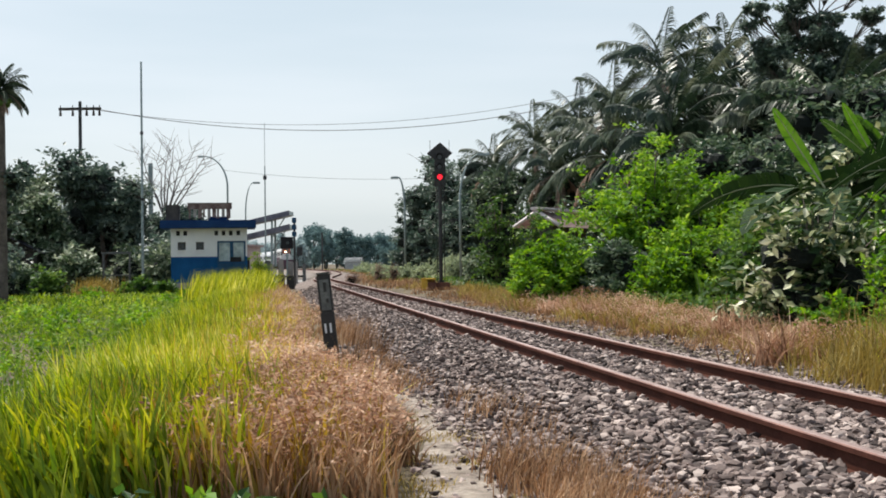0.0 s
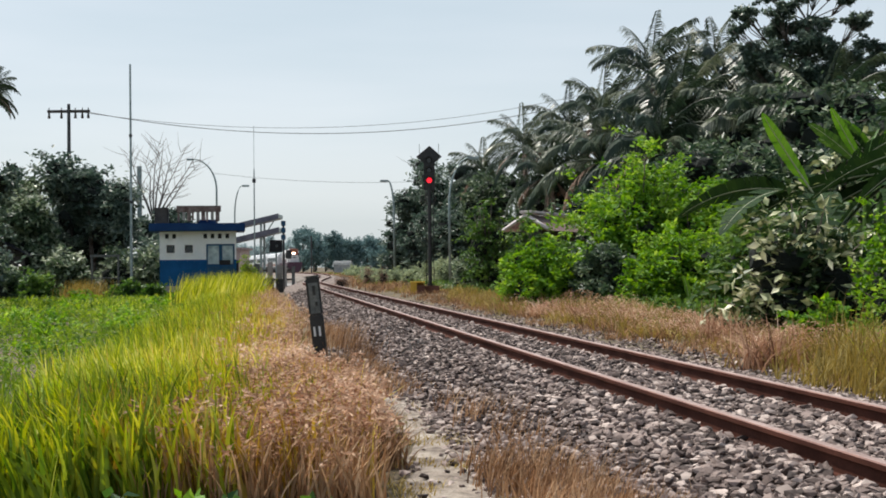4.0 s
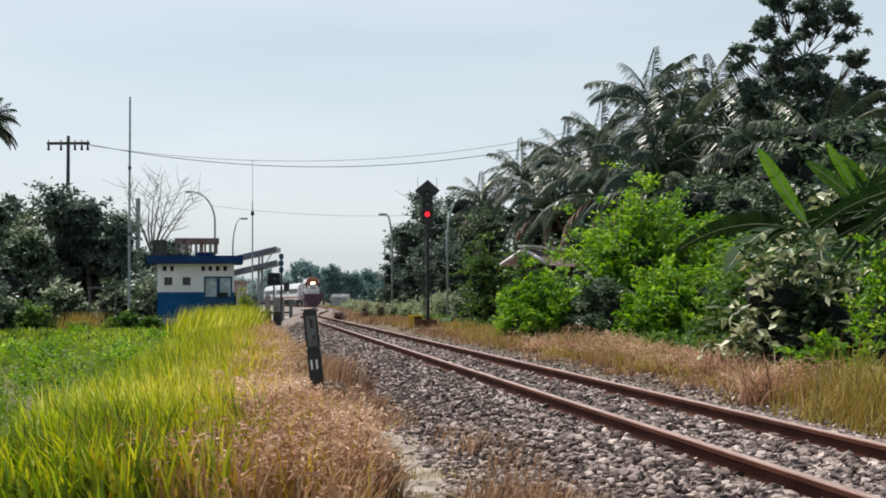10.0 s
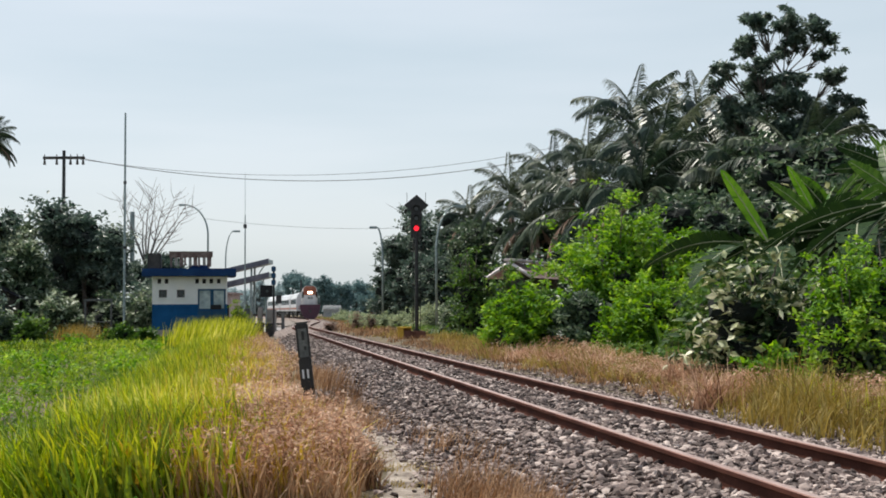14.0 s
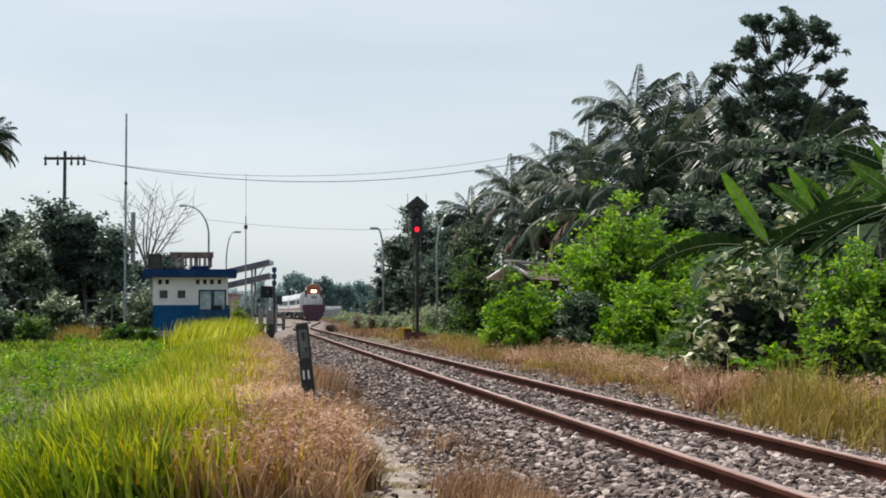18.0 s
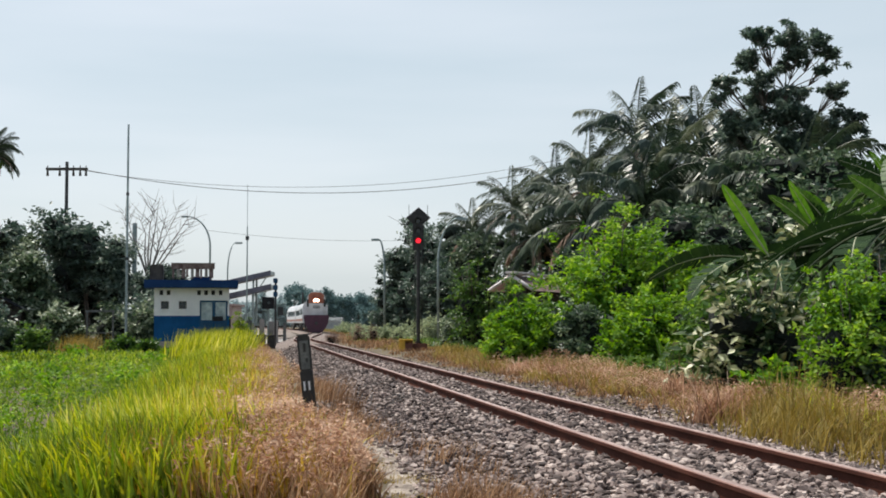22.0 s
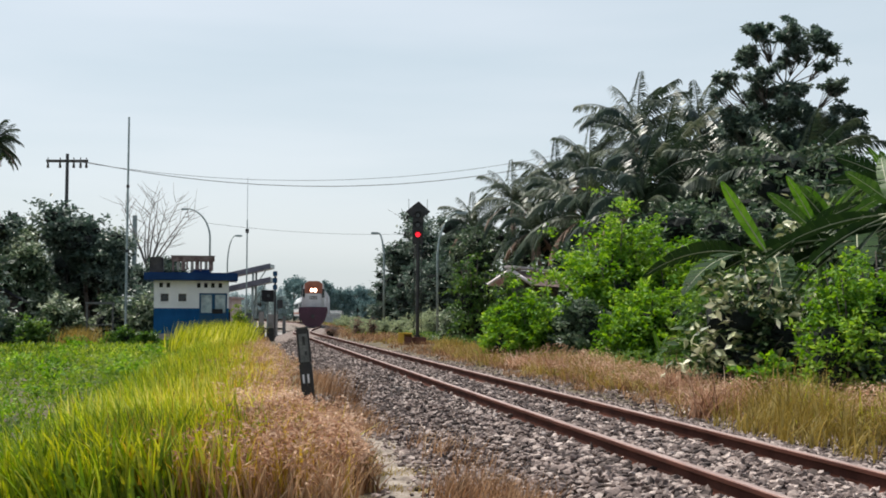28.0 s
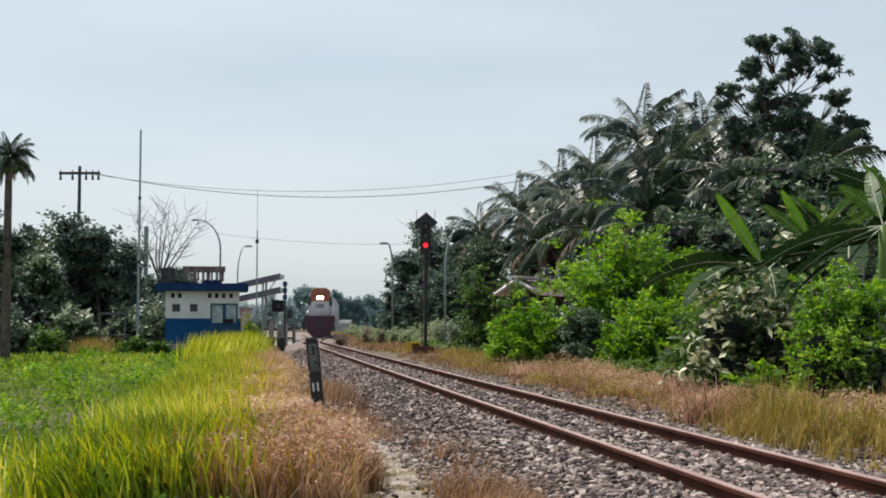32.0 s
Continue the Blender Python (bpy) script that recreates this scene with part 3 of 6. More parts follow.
# ---- station cabin and platform roofs ----
def station_cabin():
    c = thing("station_cabin", pose(-14.68, 65, 0, 0, 0, 10), "small white and blue station cabin with a flat roof", "building")
    W, D = 3.8, 2.5
    T = 0.15
    opens = [(0.34, 0.74, 2.28, 2.68), (1.24, 1.64, 2.28, 2.68), (2.3, 3.02, 1.62, 2.72), (3.02, 3.72, 1.62, 2.72)]
    # front wall: built round its openings, white above and blue below
    xs = sorted({0.0, W, *[o[0] for o in opens], *[o[1] for o in opens]})
    zs = sorted({0.62, 1.93, 3.45, *[o[2] for o in opens], *[o[3] for o in opens]})
    for mat, lo, hi, nm, lab in ((M_BLUE, 0.62, 1.93, "lower_wall", "blue painted lower wall"), (M_WHITE, 1.93, 3.45, "upper_wall", "white painted upper wall")):
        for x0, x1 in zip(xs, xs[1:]):
            for z0, z1 in zip(zs, zs[1:]):
                if z0 < lo - 1e-6 or z1 > hi + 1e-6:
                    continue
                if any(o[0] - 1e-6 <= x0 and x1 <= o[1] + 1e-6 and o[2] - 1e-6 <= z0 and z1 <= o[3] + 1e-6 for o in opens):
                    continue
                part(nm, box(x0, x1, 0, T, z0, z1), mat, c, lab)
        for x0, x1, y0, y1 in ((0, T, T, D), (W - T, W, T, D), (T, W - T, D - T, D)):
            part(nm, box(x0, x1, y0, y1, lo, hi), mat, c, lab)
    part("plinth", box(-0.15, W + 0.15, -0.2, D, -0.25, 0.62, 0.02), M_CONCRETE, c, "stained concrete plinth")
    part("floor_slab", box(T, W - T, T, D - T, 0.62, 0.66), M_CONCRETE, c)
    part("roof", box(-0.5, W + 0.45, -0.6, D + 0.2, 3.36, 3.76, 0.03), M_NAVY, c, "flat roof with a dark blue fascia")
    part("roof_water_tank", box(-0.26, 0.42, 0.4, 1.6, 3.762, 4.58, 0.05), M_DARKWOOD, c, "dark box on the roof")
    for x0, x1, z0, z1 in opens:
        small = z0 > 2
        w = part("window" if small else "tall_window", box(x0 + 0.04, x1 - 0.04, 0.07, 0.085, z0 + 0.04, z1 - 0.04), M_GLASS if small else M_PANE, c, "dark glass pane" if small else "glass pane coloured pale for the sky reflection")
        k = 0.05 if small else 0.085
        for a, b, p, q in ((x0, x0 + k, z0, z1), (x1 - k, x1, z0, z1), (x0 + k, x1 - k, z0, z0 + k), (x0 + k, x1 - k, z1 - k, z1)):
            part("frame_bar", box(a, b, 0.045, 0.11, p, q), M_DARKWOOD if small else M_TEAL, w)
        if small:
            part("sill", box(x0 - 0.05, x1 + 0.05, -0.06, -0.002, z0 - 0.05, z0), M_WHITE, w)
        else:
            part("lower_panel", box(x0 + 0.02, x1 - 0.02, -0.03, -0.004, 0.75, 1.6, 0.008), M_TEAL, w, "dark teal panel below the glass")
    part("counter", box(2.95, 3.5, -0.02, 0.06, 1.66, 1.9, 0.01), M_DARK, c)
    # Solid plates; the dark inside of the vents is painted on.
    for x in (0.36, 0.72, 2.26, 2.62, 2.98, 3.36):
        part("vent", box(x - 0.09, x + 0.09, -0.012, 0.0, 3.0, 3.24, 0.004), M_DARK, c, "near-black plate drawn as a shaded ventilation opening")
    # the board on the roof
    s = part("roof_sign", box(0.85, 3.05, -0.26, -0.1, 4.33, 4.61, 0.02), M_SIGNBROWN, c, "weathered brown board on a frame over red and white letters")
    part("top_strip", box(0.82, 3.08, -0.28, -0.08, 4.612, 4.65, 0.01), M_CONCRETE, s)
    for x in (0.98, 1.9, 2.86):
        part("sign_post", box(x - 0.03, x + 0.03, -0.1, -0.02, 3.76, 4.36), M_STEELDARK, s)
    for i in range(9):
        w_ = 0.1 + 0.05 * ((i * 7) % 3)
        part("lettering_bar", box(0.9 + i * 0.235, 0.9 + w_ + i * 0.235, -0.23, -0.15, 3.86 + 0.05 * (i % 2), 4.33, 0.01), M_SIGNBROWN if i % 3 != 1 else M_CONCRETE, s)
    part("doorstep", box(2.2, 4.4, -1.0, -0.25, -0.2, 0.3, 0.02), M_CONCRETE, c)
    part("parapet_box", box(1.9, 2.8, 0.6, 1.2, 3.76, 3.98, 0.02), M_NAVY, c)


station_cabin()


def platform_roof(x, y, z, w, name="platform_roof"):
    r = thing(name, pose(x, y, 0), "slanting grey platform roof on steel posts", "roof", "platform roofs")
    n = 10
    for i in range(n):
        a, b = -w + i * w / n, -w + (i + 1) * w / n
        za, zb = z - 0.22 * (-a), z - 0.22 * (-b)
        part("roof_panel", prism([(a, za - 0.34), (b - 0.02, zb - 0.34), (b - 0.02, zb), (a, za)], 0, 3), M_ROOFSHEET if i < n - 1 else M_STEEL, r)
    part("fascia", prism([(-w, z - 0.22 * w - 0.42), (0, z - 0.4), (0, z + 0.06), (-w, z - 0.22 * w)], -0.12, -0.004), M_ROOFSHEET, r, "pale sheet fascia")
    for px in (-w + 0.6, -1.6):
        for py in (0.5, 2.5):
            part("post", box(px - 0.08, px + 0.08, py - 0.08, py + 0.08, 0, z + 0.22 * px - 0.34), M_STEEL, r)
        part("brace", tubes("brace", [([(px, 1, z - 2.2), (px + 1.1, 1, z + 0.22 * (px + 1.1) - 0.36)], 0.05)], M_STEEL, 6), None, r)
    return r


platform_roof(-15.0, 112, 6.15, 8.5)
platform_roof(-14.3, 107, 4.8, 8.0)


# ---- signals, posts and poles ----
def colour_signal():
    s = thing("railway_signal", pose(-0.98, 57, 0.27), "black railway colour-light signal showing red", "railway signal")
    part("footing", box(-0.34, 0.4, -0.3, 0.3, -0.3, 0.36, 0.03), M_BASERED, s, "red-brown footing")
    part("mast", drum(0.085, 0.3, 5.2), M_POSTBLACK, s)
    part("collar", drum(0.13, 0.3, 0.45), M_POSTBLACK, s)
    bd = part("head_board", prism([(-0.24, 4.55), (0.24, 4.55), (0.24, 5.75), (0.56, 6.02), (0.02, 6.5), (-0.56, 6.02), (-0.24, 5.75)], -0.05, 0.05, 0.01), M_POSTBLACK, s, "black backing board with a pointed top")
    for z, m in ((4.98, M_RED), (5.42, M_GLASS), (5.86, M_GLASS)):
        ln = part("lens", disc(0.115 if m is M_RED else 0.1, -0.1, -0.055, 0, z), m, bd, "lit red lens" if m is M_RED else "dark lens")
        hood = bmesh.new()
        for i in range(9):
            a0, a1 = radians(-10 + i * 200 / 9), radians(-10 + (i + 1) * 200 / 9)
            q = [(0.17 * math.cos(a0), -0.055, 0.17 * math.sin(a0)), (0.17 * math.cos(a1), -0.055, 0.17 * math.sin(a1)), (0.16 * math.cos(a1), -0.36, 0.16 * math.sin(a1)), (0.16 * math.cos(a0), -0.36, 0.16 * math.sin(a0))]
            f = hood.faces.new([hood.verts.new(v) for v in q])
        bmesh.ops.remove_doubles(hood, verts=hood.verts, dist=0.001)
        bmesh.ops.solidify(hood, geom=hood.faces, thickness=0.012)
        bmesh.ops.translate(hood, vec=(0, 0, z), verts=hood.verts)
        part("hood", hood, M_POSTBLACK, ln)
    for x in (-0.16, 0.16):
        part("ladder_rail", tubes("ladder_rail", [([(x, 0.32, 0.3), (x, 0.32, 5.2)], 0.018)], M_POSTBLACK, 6), None, s)
    for i in range(15):
        part("rung", tubes("rung", [([(-0.16, 0.32, 0.55 + i * 0.31), (0.16, 0.32, 0.55 + i * 0.31)], 0.012)], M_POSTBLACK, 5), None, s)
    for x in (-0.42, 0.42):
        part("spike", drum(0.012, 6.1, 6.6, x, 0, 6), M_POSTBLACK, s)
    b = thing("relay_box", pose(-1.52, 56.5, 0.1), "yellow trackside cabinet beside the signal footing", "cabinet")
    part("back_panel", box(-0.26, 0.26, 0.16, 0.2, 0.0, 0.66, 0.01), M_AMBER, b)
    part("side_panel", box(-0.3, -0.22, -0.2, 0.16, 0.0, 0.66, 0.01), M_YELLOW, b, "yellow painted side panel")
    part("side_panel", box(0.26, 0.3, -0.18, 0.16, 0.0, 0.64, 0.01), M_BASERED, b, "red-brown side panel")
    part("lid", box(-0.32, 0.32, -0.24, 0.22, 0.66, 0.73, 0.01), M_YELLOW, b)
    part("front_panel", box(-0.22, -0.04, -0.17, -0.13, 0.0, 0.66, 0.004), M_YELLOW, b, "yellow painted front panel")
    # Added panel: its dark colour stands in for the shaded inside.
    part("dark_front", box(-0.036, 0.256, -0.16, -0.13, 0.03, 0.56, 0.004), M_BASERED, b, "red-brown panel in place of the dark open front")


colour_signal()


def distance_post():
    p = thing("marker_post", pose(-2.03, 20, 0.06, 0, -6, 0), "leaning white and black trackside marker post", "marker post")
    part("upper_shaft", box(-0.096, 0.096, -0.08, 0.08, 0.75, 1.3, 0.018), M_POSTBLACK, p, "dark weathered upper half")
    part("face_panel", box(-0.06, 0.08, -0.085, -0.0795, 0.77, 1.22, 0.002), M_POSTGREY, p, "grimy grey painted face")
    part("lower_shaft", box(-0.096, 0.096, -0.08, 0.08, -0.2, 0.75, 0.012), M_POSTBLACK, p, "black painted lower half")
    part("cap", box(-0.1, 0.1, -0.085, 0.085, 1.3, 1.325, 0.01), M_POSTGREY, p)
    for x in (-0.042, 0.034):
        part("number_bar", box(x - 0.015, x + 0.015, -0.084, -0.0805, 0.44, 0.58), M_WHITE, p, "white painted number")
    part("upper_bar", box(-0.01, 0.035, -0.09, -0.0852, 1.04, 1.18), M_POSTBLACK, p)
    part("upper_bar", box(0.015, 0.05, -0.09, -0.0852, 0.88, 0.94), M_POSTBLACK, p)


distance_post()


def yard_signals():
    s = thing("shunting_signal", pose(-9.5, 70, -0.02), "square black signal board on a steel post", "railway signal")
    part("post", drum(0.05, 0, 2.5), M_STEEL, s)
    part("board", box(-0.33, 0.33, -0.12, 0.06, 2.35, 3.0, 0.02), M_DARK, s)
    part("lens", disc(0.09, -0.15, -0.121, 0.05, 2.68), M_GLASS, s)
    part("foot", box(-0.2, 0.2, -0.2, 0.2, -0.2, 0.25, 0.02), M_CONCRETE, s)
    t = thing("starting_signal", pose(-9.75, 75, 0.1), "thin signal post with three dark lamps", "railway signal")
    part("post", drum(0.06, 0, 4.0), M_STEELDARK, t)
    for z in (3.95, 3.55, 3.15):
        part("lamp", box(-0.12, 0.12, -0.2, 0.1, z - 0.15, z + 0.15, 0.03), M_TEAL, t, "dark teal lamp housing")
    part("cabinet", box(0.15, 0.45, -0.15, 0.15, 1.9, 2.4, 0.02), M_STEELDARK, t)
    for x, y, h, m1, m2 in ((-9.05, 68, 1.45, M_CONCRETE, M_POSTBLACK), (-9.95, 66, 1.5, M_POSTGREY, M_POSTBLACK), (-10.4, 74, 1.6, M_CONCRETE, M_DARKWOOD), (-10.9, 72, 1.3, M_CONCRETE, M_CONCRETE)):
        p = thing("platform_post", pose(x, y, 0.1), "short concrete post with a dark painted foot", "post", "short posts by the line")
        part("shaft", box(-0.14, 0.14, -0.12, 0.12, 0.8, h + 0.1, 0.03), m1, p)
        part("foot", box(-0.2, 0.2, -0.18, 0.18, -0.2, 0.8, 0.03), m2, p)
    pf = thing("low_platform", pose(-13.2, 76, 0.0), "low pale concrete platform edge by the line", "platform")
    part("slab", box(-3, 2.6, 0, 22, -0.2, 0.3, 0.03), M_CONCRETE, pf)


yard_signals()


def pole_thing(name, x, y, h, r, label, category, mat=None, top=None):
    p = thing(name, pose(x, y, float(ground_z(x, y))), label, category)
    part("shaft", drum(r, -0.2, h, 0, 0, 10, top if top else r * 0.6), mat or M_STEEL, p)
    return p


m_ = pole_thing("radio_mast", -16.85, 68, 12.35, 0.075, "tall thin grey-green steel mast", "mast", top=0.05)
for z in (5, 8.5):
    part("joint", drum(0.085, z, z + 0.15), M_STEELDARK, m_)
m_ = pole_thing("radio_mast", -14.5, 95, 8.6, 0.07, "thin steel mast with a whip aerial", "mast")
part("whip", drum(0.018, 8.6, 11.8, 0, 0, 6), M_STEEL, m_)
part("clamp", box(-0.12, 0.12, -0.1, 0.1, 7.6, 7.9, 0.02), M_STEELDARK, m_)


pole_thing("utility_pole", -28.2, 260, 7.6, 0.14, "dark bare pole standing beyond the line", "utility pole", M_STEELDARK, 0.2)


def utility_pole():
    p = thing("utility_pole", pose(-23.7, 80, -0.1), "dark utility pole with a crossarm and insulators", "utility pole")
    part("shaft", drum(0.15, -0.3, 11.9, 0, 0, 12, 0.1), M_STEELDARK, p)
    a = part("crossarm", box(-1.32, 1.32, -0.09, 0.05, 11.35, 11.52, 0.01), M_DARKWOOD, p)
    for x in (-1.22, -0.45, 0.42, 0.85, 1.22):
        part("insulator", drum(0.09, 11.0, 11.36, x, -0.02, 10, 0.05), M_DARKWOOD, a)
        part("pin", drum(0.03, 11.52, 11.66, x, -0.02, 8), M_STEELDARK, a)
    return p


utility_pole()


def wire(name, a, b, sag, r, label):
    t = np.linspace(0, 1, 40)
    P = np.outer(1 - t, a) + np.outer(t, b)
    P[:, 2] -= sag * 4 * t * (1 - t)
    ob = new(name, tubes(name, [(P, r)], M_WIRE, 5))
    return tagged(ob, label, "cable")


wire("overhead_wire", (-22.5, 80, 11.28), (12.0, 84, 12.9), 2.05, 0.022, "thin black overhead wire sagging across the sky")
wire("overhead_wire", (-22.9, 80, 11.28), (12.0, 84, 13.35), 1.85, 0.014, "thin black overhead wire sagging across the sky")
wire("overhead_wire", (-18.5, 100, 8.9), (2.0, 104, 8.6), 0.55, 0.012, "thin black overhead wire sagging across the sky")


def arc_lamp(x, y, h, reach, label, r=0.06):
    l = thing("street_lamp", pose(x, y, 0.1), label, "street lamp", "lamps along the station")
    t = np.linspace(0, 1, 14)
    P = np.stack([reach * (1 - np.cos(t * 1.5)) / (1 - math.cos(1.5)), 0 * t, h - 2.4 + 2.4 * np.sin(t * 1.5) / math.sin(1.5)], 1)
    P = np.concatenate([[(0, 0, -0.2)], P])
    part("post", tubes("post", [(P, np.linspace(r, r * 0.55, len(P)))], M_STEEL, 8), None, l)
    s = 1 if reach > 0 else -1
    part("lantern", box(min(reach, reach + s * 0.55), max(reach, reach + s * 0.55), -0.1, 0.1, h - 0.1, h + 0.05, 0.03), M_STEEL, l)
    return l


arc_lamp(-18.2, 100, 9.9, -1.75, "curved grey street lamp behind the cabin", 0.08)
arc_lamp(-16.8, 100, 7.8, 0.6, "short-armed grey street lamp", 0.06)
arc_lamp(-3.95, 90, 7.4, -0.4, "short-armed grey street lamp", 0.085)
arc_lamp(-0.1, 66, 6.9, 1.0, "curved grey street lamp before the trees", 0.07)


# ---- the train ----
def train_wheelset(parent, y):
    w = part("wheelset", tubes("wheelset", [([(-0.62, y, 0.45), (0.62, y, 0.45)], 0.07)], M_TYRE, 8), None, parent)
    for x in (-0.57, 0.57):
        bm = drum(0.45, -0.06, 0.06, 0, 0, 24)
        bmesh.ops.transform(bm, matrix=Matrix.Translation((x, y, 0.45)) @ Matrix.Rotation(radians(90), 4, "Y"), verts=bm.verts)
        part("wheel", bm, M_TYRE, w)


def bogie(parent, y, axles):
    b = part("bogie", box(-0.95, 0.95, y - axles * 0.85, y + axles * 0.85, 0.42, 0.75, 0.05), M_STEELDARK, parent, "dark steel bogie frame")
    n = len(range(axles))
    for i in range(axles):
        train_wheelset(b, y + (i - (n - 1) / 2) * 1.6)


def locomotive():
    """Origin on the rail under the front coupling; the train runs towards -y."""
    l = thing("locomotive", Matrix(), "cream and maroon diesel locomotive with its headlight on", "locomotive")
    part("frame", box(-1.3, 1.3, 0.35, 13.9, 1.05, 1.5, 0.03), M_MAROON, l, "maroon running board")
    part("pilot", prism([(-0.6, 0.02), (0.6, 0.02), (0.98, 0.36), (1.26, 0.85), (1.36, 1.3), (1.36, 1.62), (-1.36, 1.62), (-1.36, 1.3), (-1.26, 0.85), (-0.98, 0.36)], 0.12, 0.35, 0.02), M_MAROON, l, "rounded maroon pilot and buffer beam")
    n = part("short_hood", prism([(-0.8, 1.62), (0.8, 1.62), (0.8, 2.55), (0.62, 2.7), (-0.62, 2.7), (-0.8, 2.55)], 0.75, 2.0, 0.04), M_LOCOWHITE, l, "cream short hood")
    part("number_board", box(-0.35, 0.35, 0.73, 0.749, 2.24, 2.48, 0.006), M_STEELDARK, n, "dark number board with plain bars")
    for i in range(4):
        part("number_bar", box(-0.27 + i * 0.15, -0.18 + i * 0.15, 0.722, 0.729, 2.3, 2.42), M_LOCOWHITE, n)
    part("hood_step", box(-1.3, 1.3, 0.36, 0.74, 1.5, 1.62, 0.01), M_MAROON, l)
    c = part("cab", prism([(-1.05, 1.5), (1.05, 1.5), (1.05, 3.1), (0.86, 3.55), (0.5, 3.75), (-0.5, 3.75), (-0.86, 3.55), (-1.05, 3.1)], 2.0, 4.3, 0.04), M_LOCOWHITE, l, "cream driver's cab")
    part("cab_brow", prism([(-0.82, 2.72), (0.82, 2.72), (0.86, 3.5), (0.5, 3.72), (-0.5, 3.72), (-0.86, 3.5)], 1.9, 1.999, 0.01), M_ORANGE, c, "orange-red panel above the hood")
    for s in (-1, 1):
        part("cab_window", box(*sorted((s * 0.8, s * 1.03)), 1.985, 1.998, 2.4, 3.1, 0.004), M_GLASS, c, "dark cab window")
        part("side_window", box(*sorted((s * 1.03, s * 1.062)), 2.5, 3.7, 2.4, 3.05, 0.004), M_GLASS, c)
    h = part("headlight_box", box(-0.46, 0.46, 1.62, 1.9, 2.71, 3.3, 0.06), M_ORANGE, l, "orange-red headlight housing")
    for x in (-0.17, 0.17):
        part("headlight", disc(0.14, 1.58, 1.62, x, 2.99), M_HEAD, h, "lit warm headlight")
    part("long_hood", prism([(-0.85, 1.5), (0.85, 1.5), (0.85, 3.2), (0.6, 3.6), (-0.6, 3.6), (-0.85, 3.2)], 4.3, 13.4, 0.03), M_LOCOWHITE, l, "cream engine hood")
    part("hood_stripe", box(-0.862, 0.862, 4.32, 13.38, 1.55, 2.1), M_MAROON, l)
    part("exhaust", drum(0.22, 3.55, 3.85, 0, 7.5), M_STEELDARK, l)
    for i in range(6):
        part("hood_grille", box(0.852, 0.868, 5 + i * 1.3, 5.9 + i * 1.3, 2.3, 3.0, 0.004), M_STEELDARK, l)
        part("hood_grille", box(-0.868, -0.852, 5 + i * 1.3, 5.9 + i * 1.3, 2.3, 3.0, 0.004), M_STEELDARK, l)
    for x in (-1.22, 1.22):
        part("handrail", tubes("handrail", [([(x, 0.42, 1.5), (x, 0.42, 2.55), (x, 1.9, 2.55)], 0.025)], M_LOCOWHITE, 6), None, l)
        part("hood_handrail", tubes("hood_handrail", [([(x, 4.4, 2.5), (x, 13.6, 2.5), (x, 13.6, 1.5)], 0.025)], M_LOCOWHITE, 6), None, l)
    part("coupler", box(-0.14, 0.14, -0.25, 0.2, 0.72, 1.02, 0.04), M_STEELDARK, l)
    part("fuel_tank", box(-1.1, 1.1, 5.6, 8.6, 0.45, 1.05, 0.06), M_STEELDARK, l)
    bogie(l, 3.2, 3)
    bogie(l, 10.9, 3)
    return l


def coach():
    c = thing("passenger_coach", Matrix(), "silver-white passenger coach with dark windows", "railway coach", "coaches of the train")
    part("body", prism([(-1.4, 1.0), (1.4, 1.0), (1.45, 1.6), (1.42, 2.9), (1.2, 3.3), (-1.2, 3.3), (-1.42, 2.9), (-1.45, 1.6)], 0.3, 20.0, 0.03), M_COACH, c)
    part("roof", prism([(-1.26, 3.3), (1.26, 3.3), (0.85, 3.62), (0, 3.74), (-0.85, 3.62)], 0.25, 20.05, 0.02), M_COACH, c, "pale rounded roof")
    part("stripe", box(-1.462, 1.462, 0.4, 19.9, 1.28, 1.52, 0.01), M_ORANGE, c, "orange-red stripe")
    for i in range(10):
        for s in (-1, 1):
            part("window", box(*sorted((s * 1.41, s * 1.452)), 1.6 + i * 1.72, 2.85 + i * 1.72, 2.0, 2.72, 0.006), M_GLASS, c)
    for y in (0.3, 20.0):
        part("gangway", box(-0.5, 0.5, y - 0.28, y + 0.02, 1.1, 3.1, 0.04), M_STEELDARK, c)
    part("underframe_box", box(-1.1, 1.1, 7.5, 12.5, 0.5, 1.0, 0.04), M_STEELDARK, c)
    bogie(c, 3.1, 2)
    bogie(c, 17.2, 2)
    return c


LOCO = locomotive()
LOCO.scale = (0.95, 1, 1.13)
COACHES = [coach()]
COACHES += [copy_thing(COACHES[0], Matrix()) for _ in range(2)]


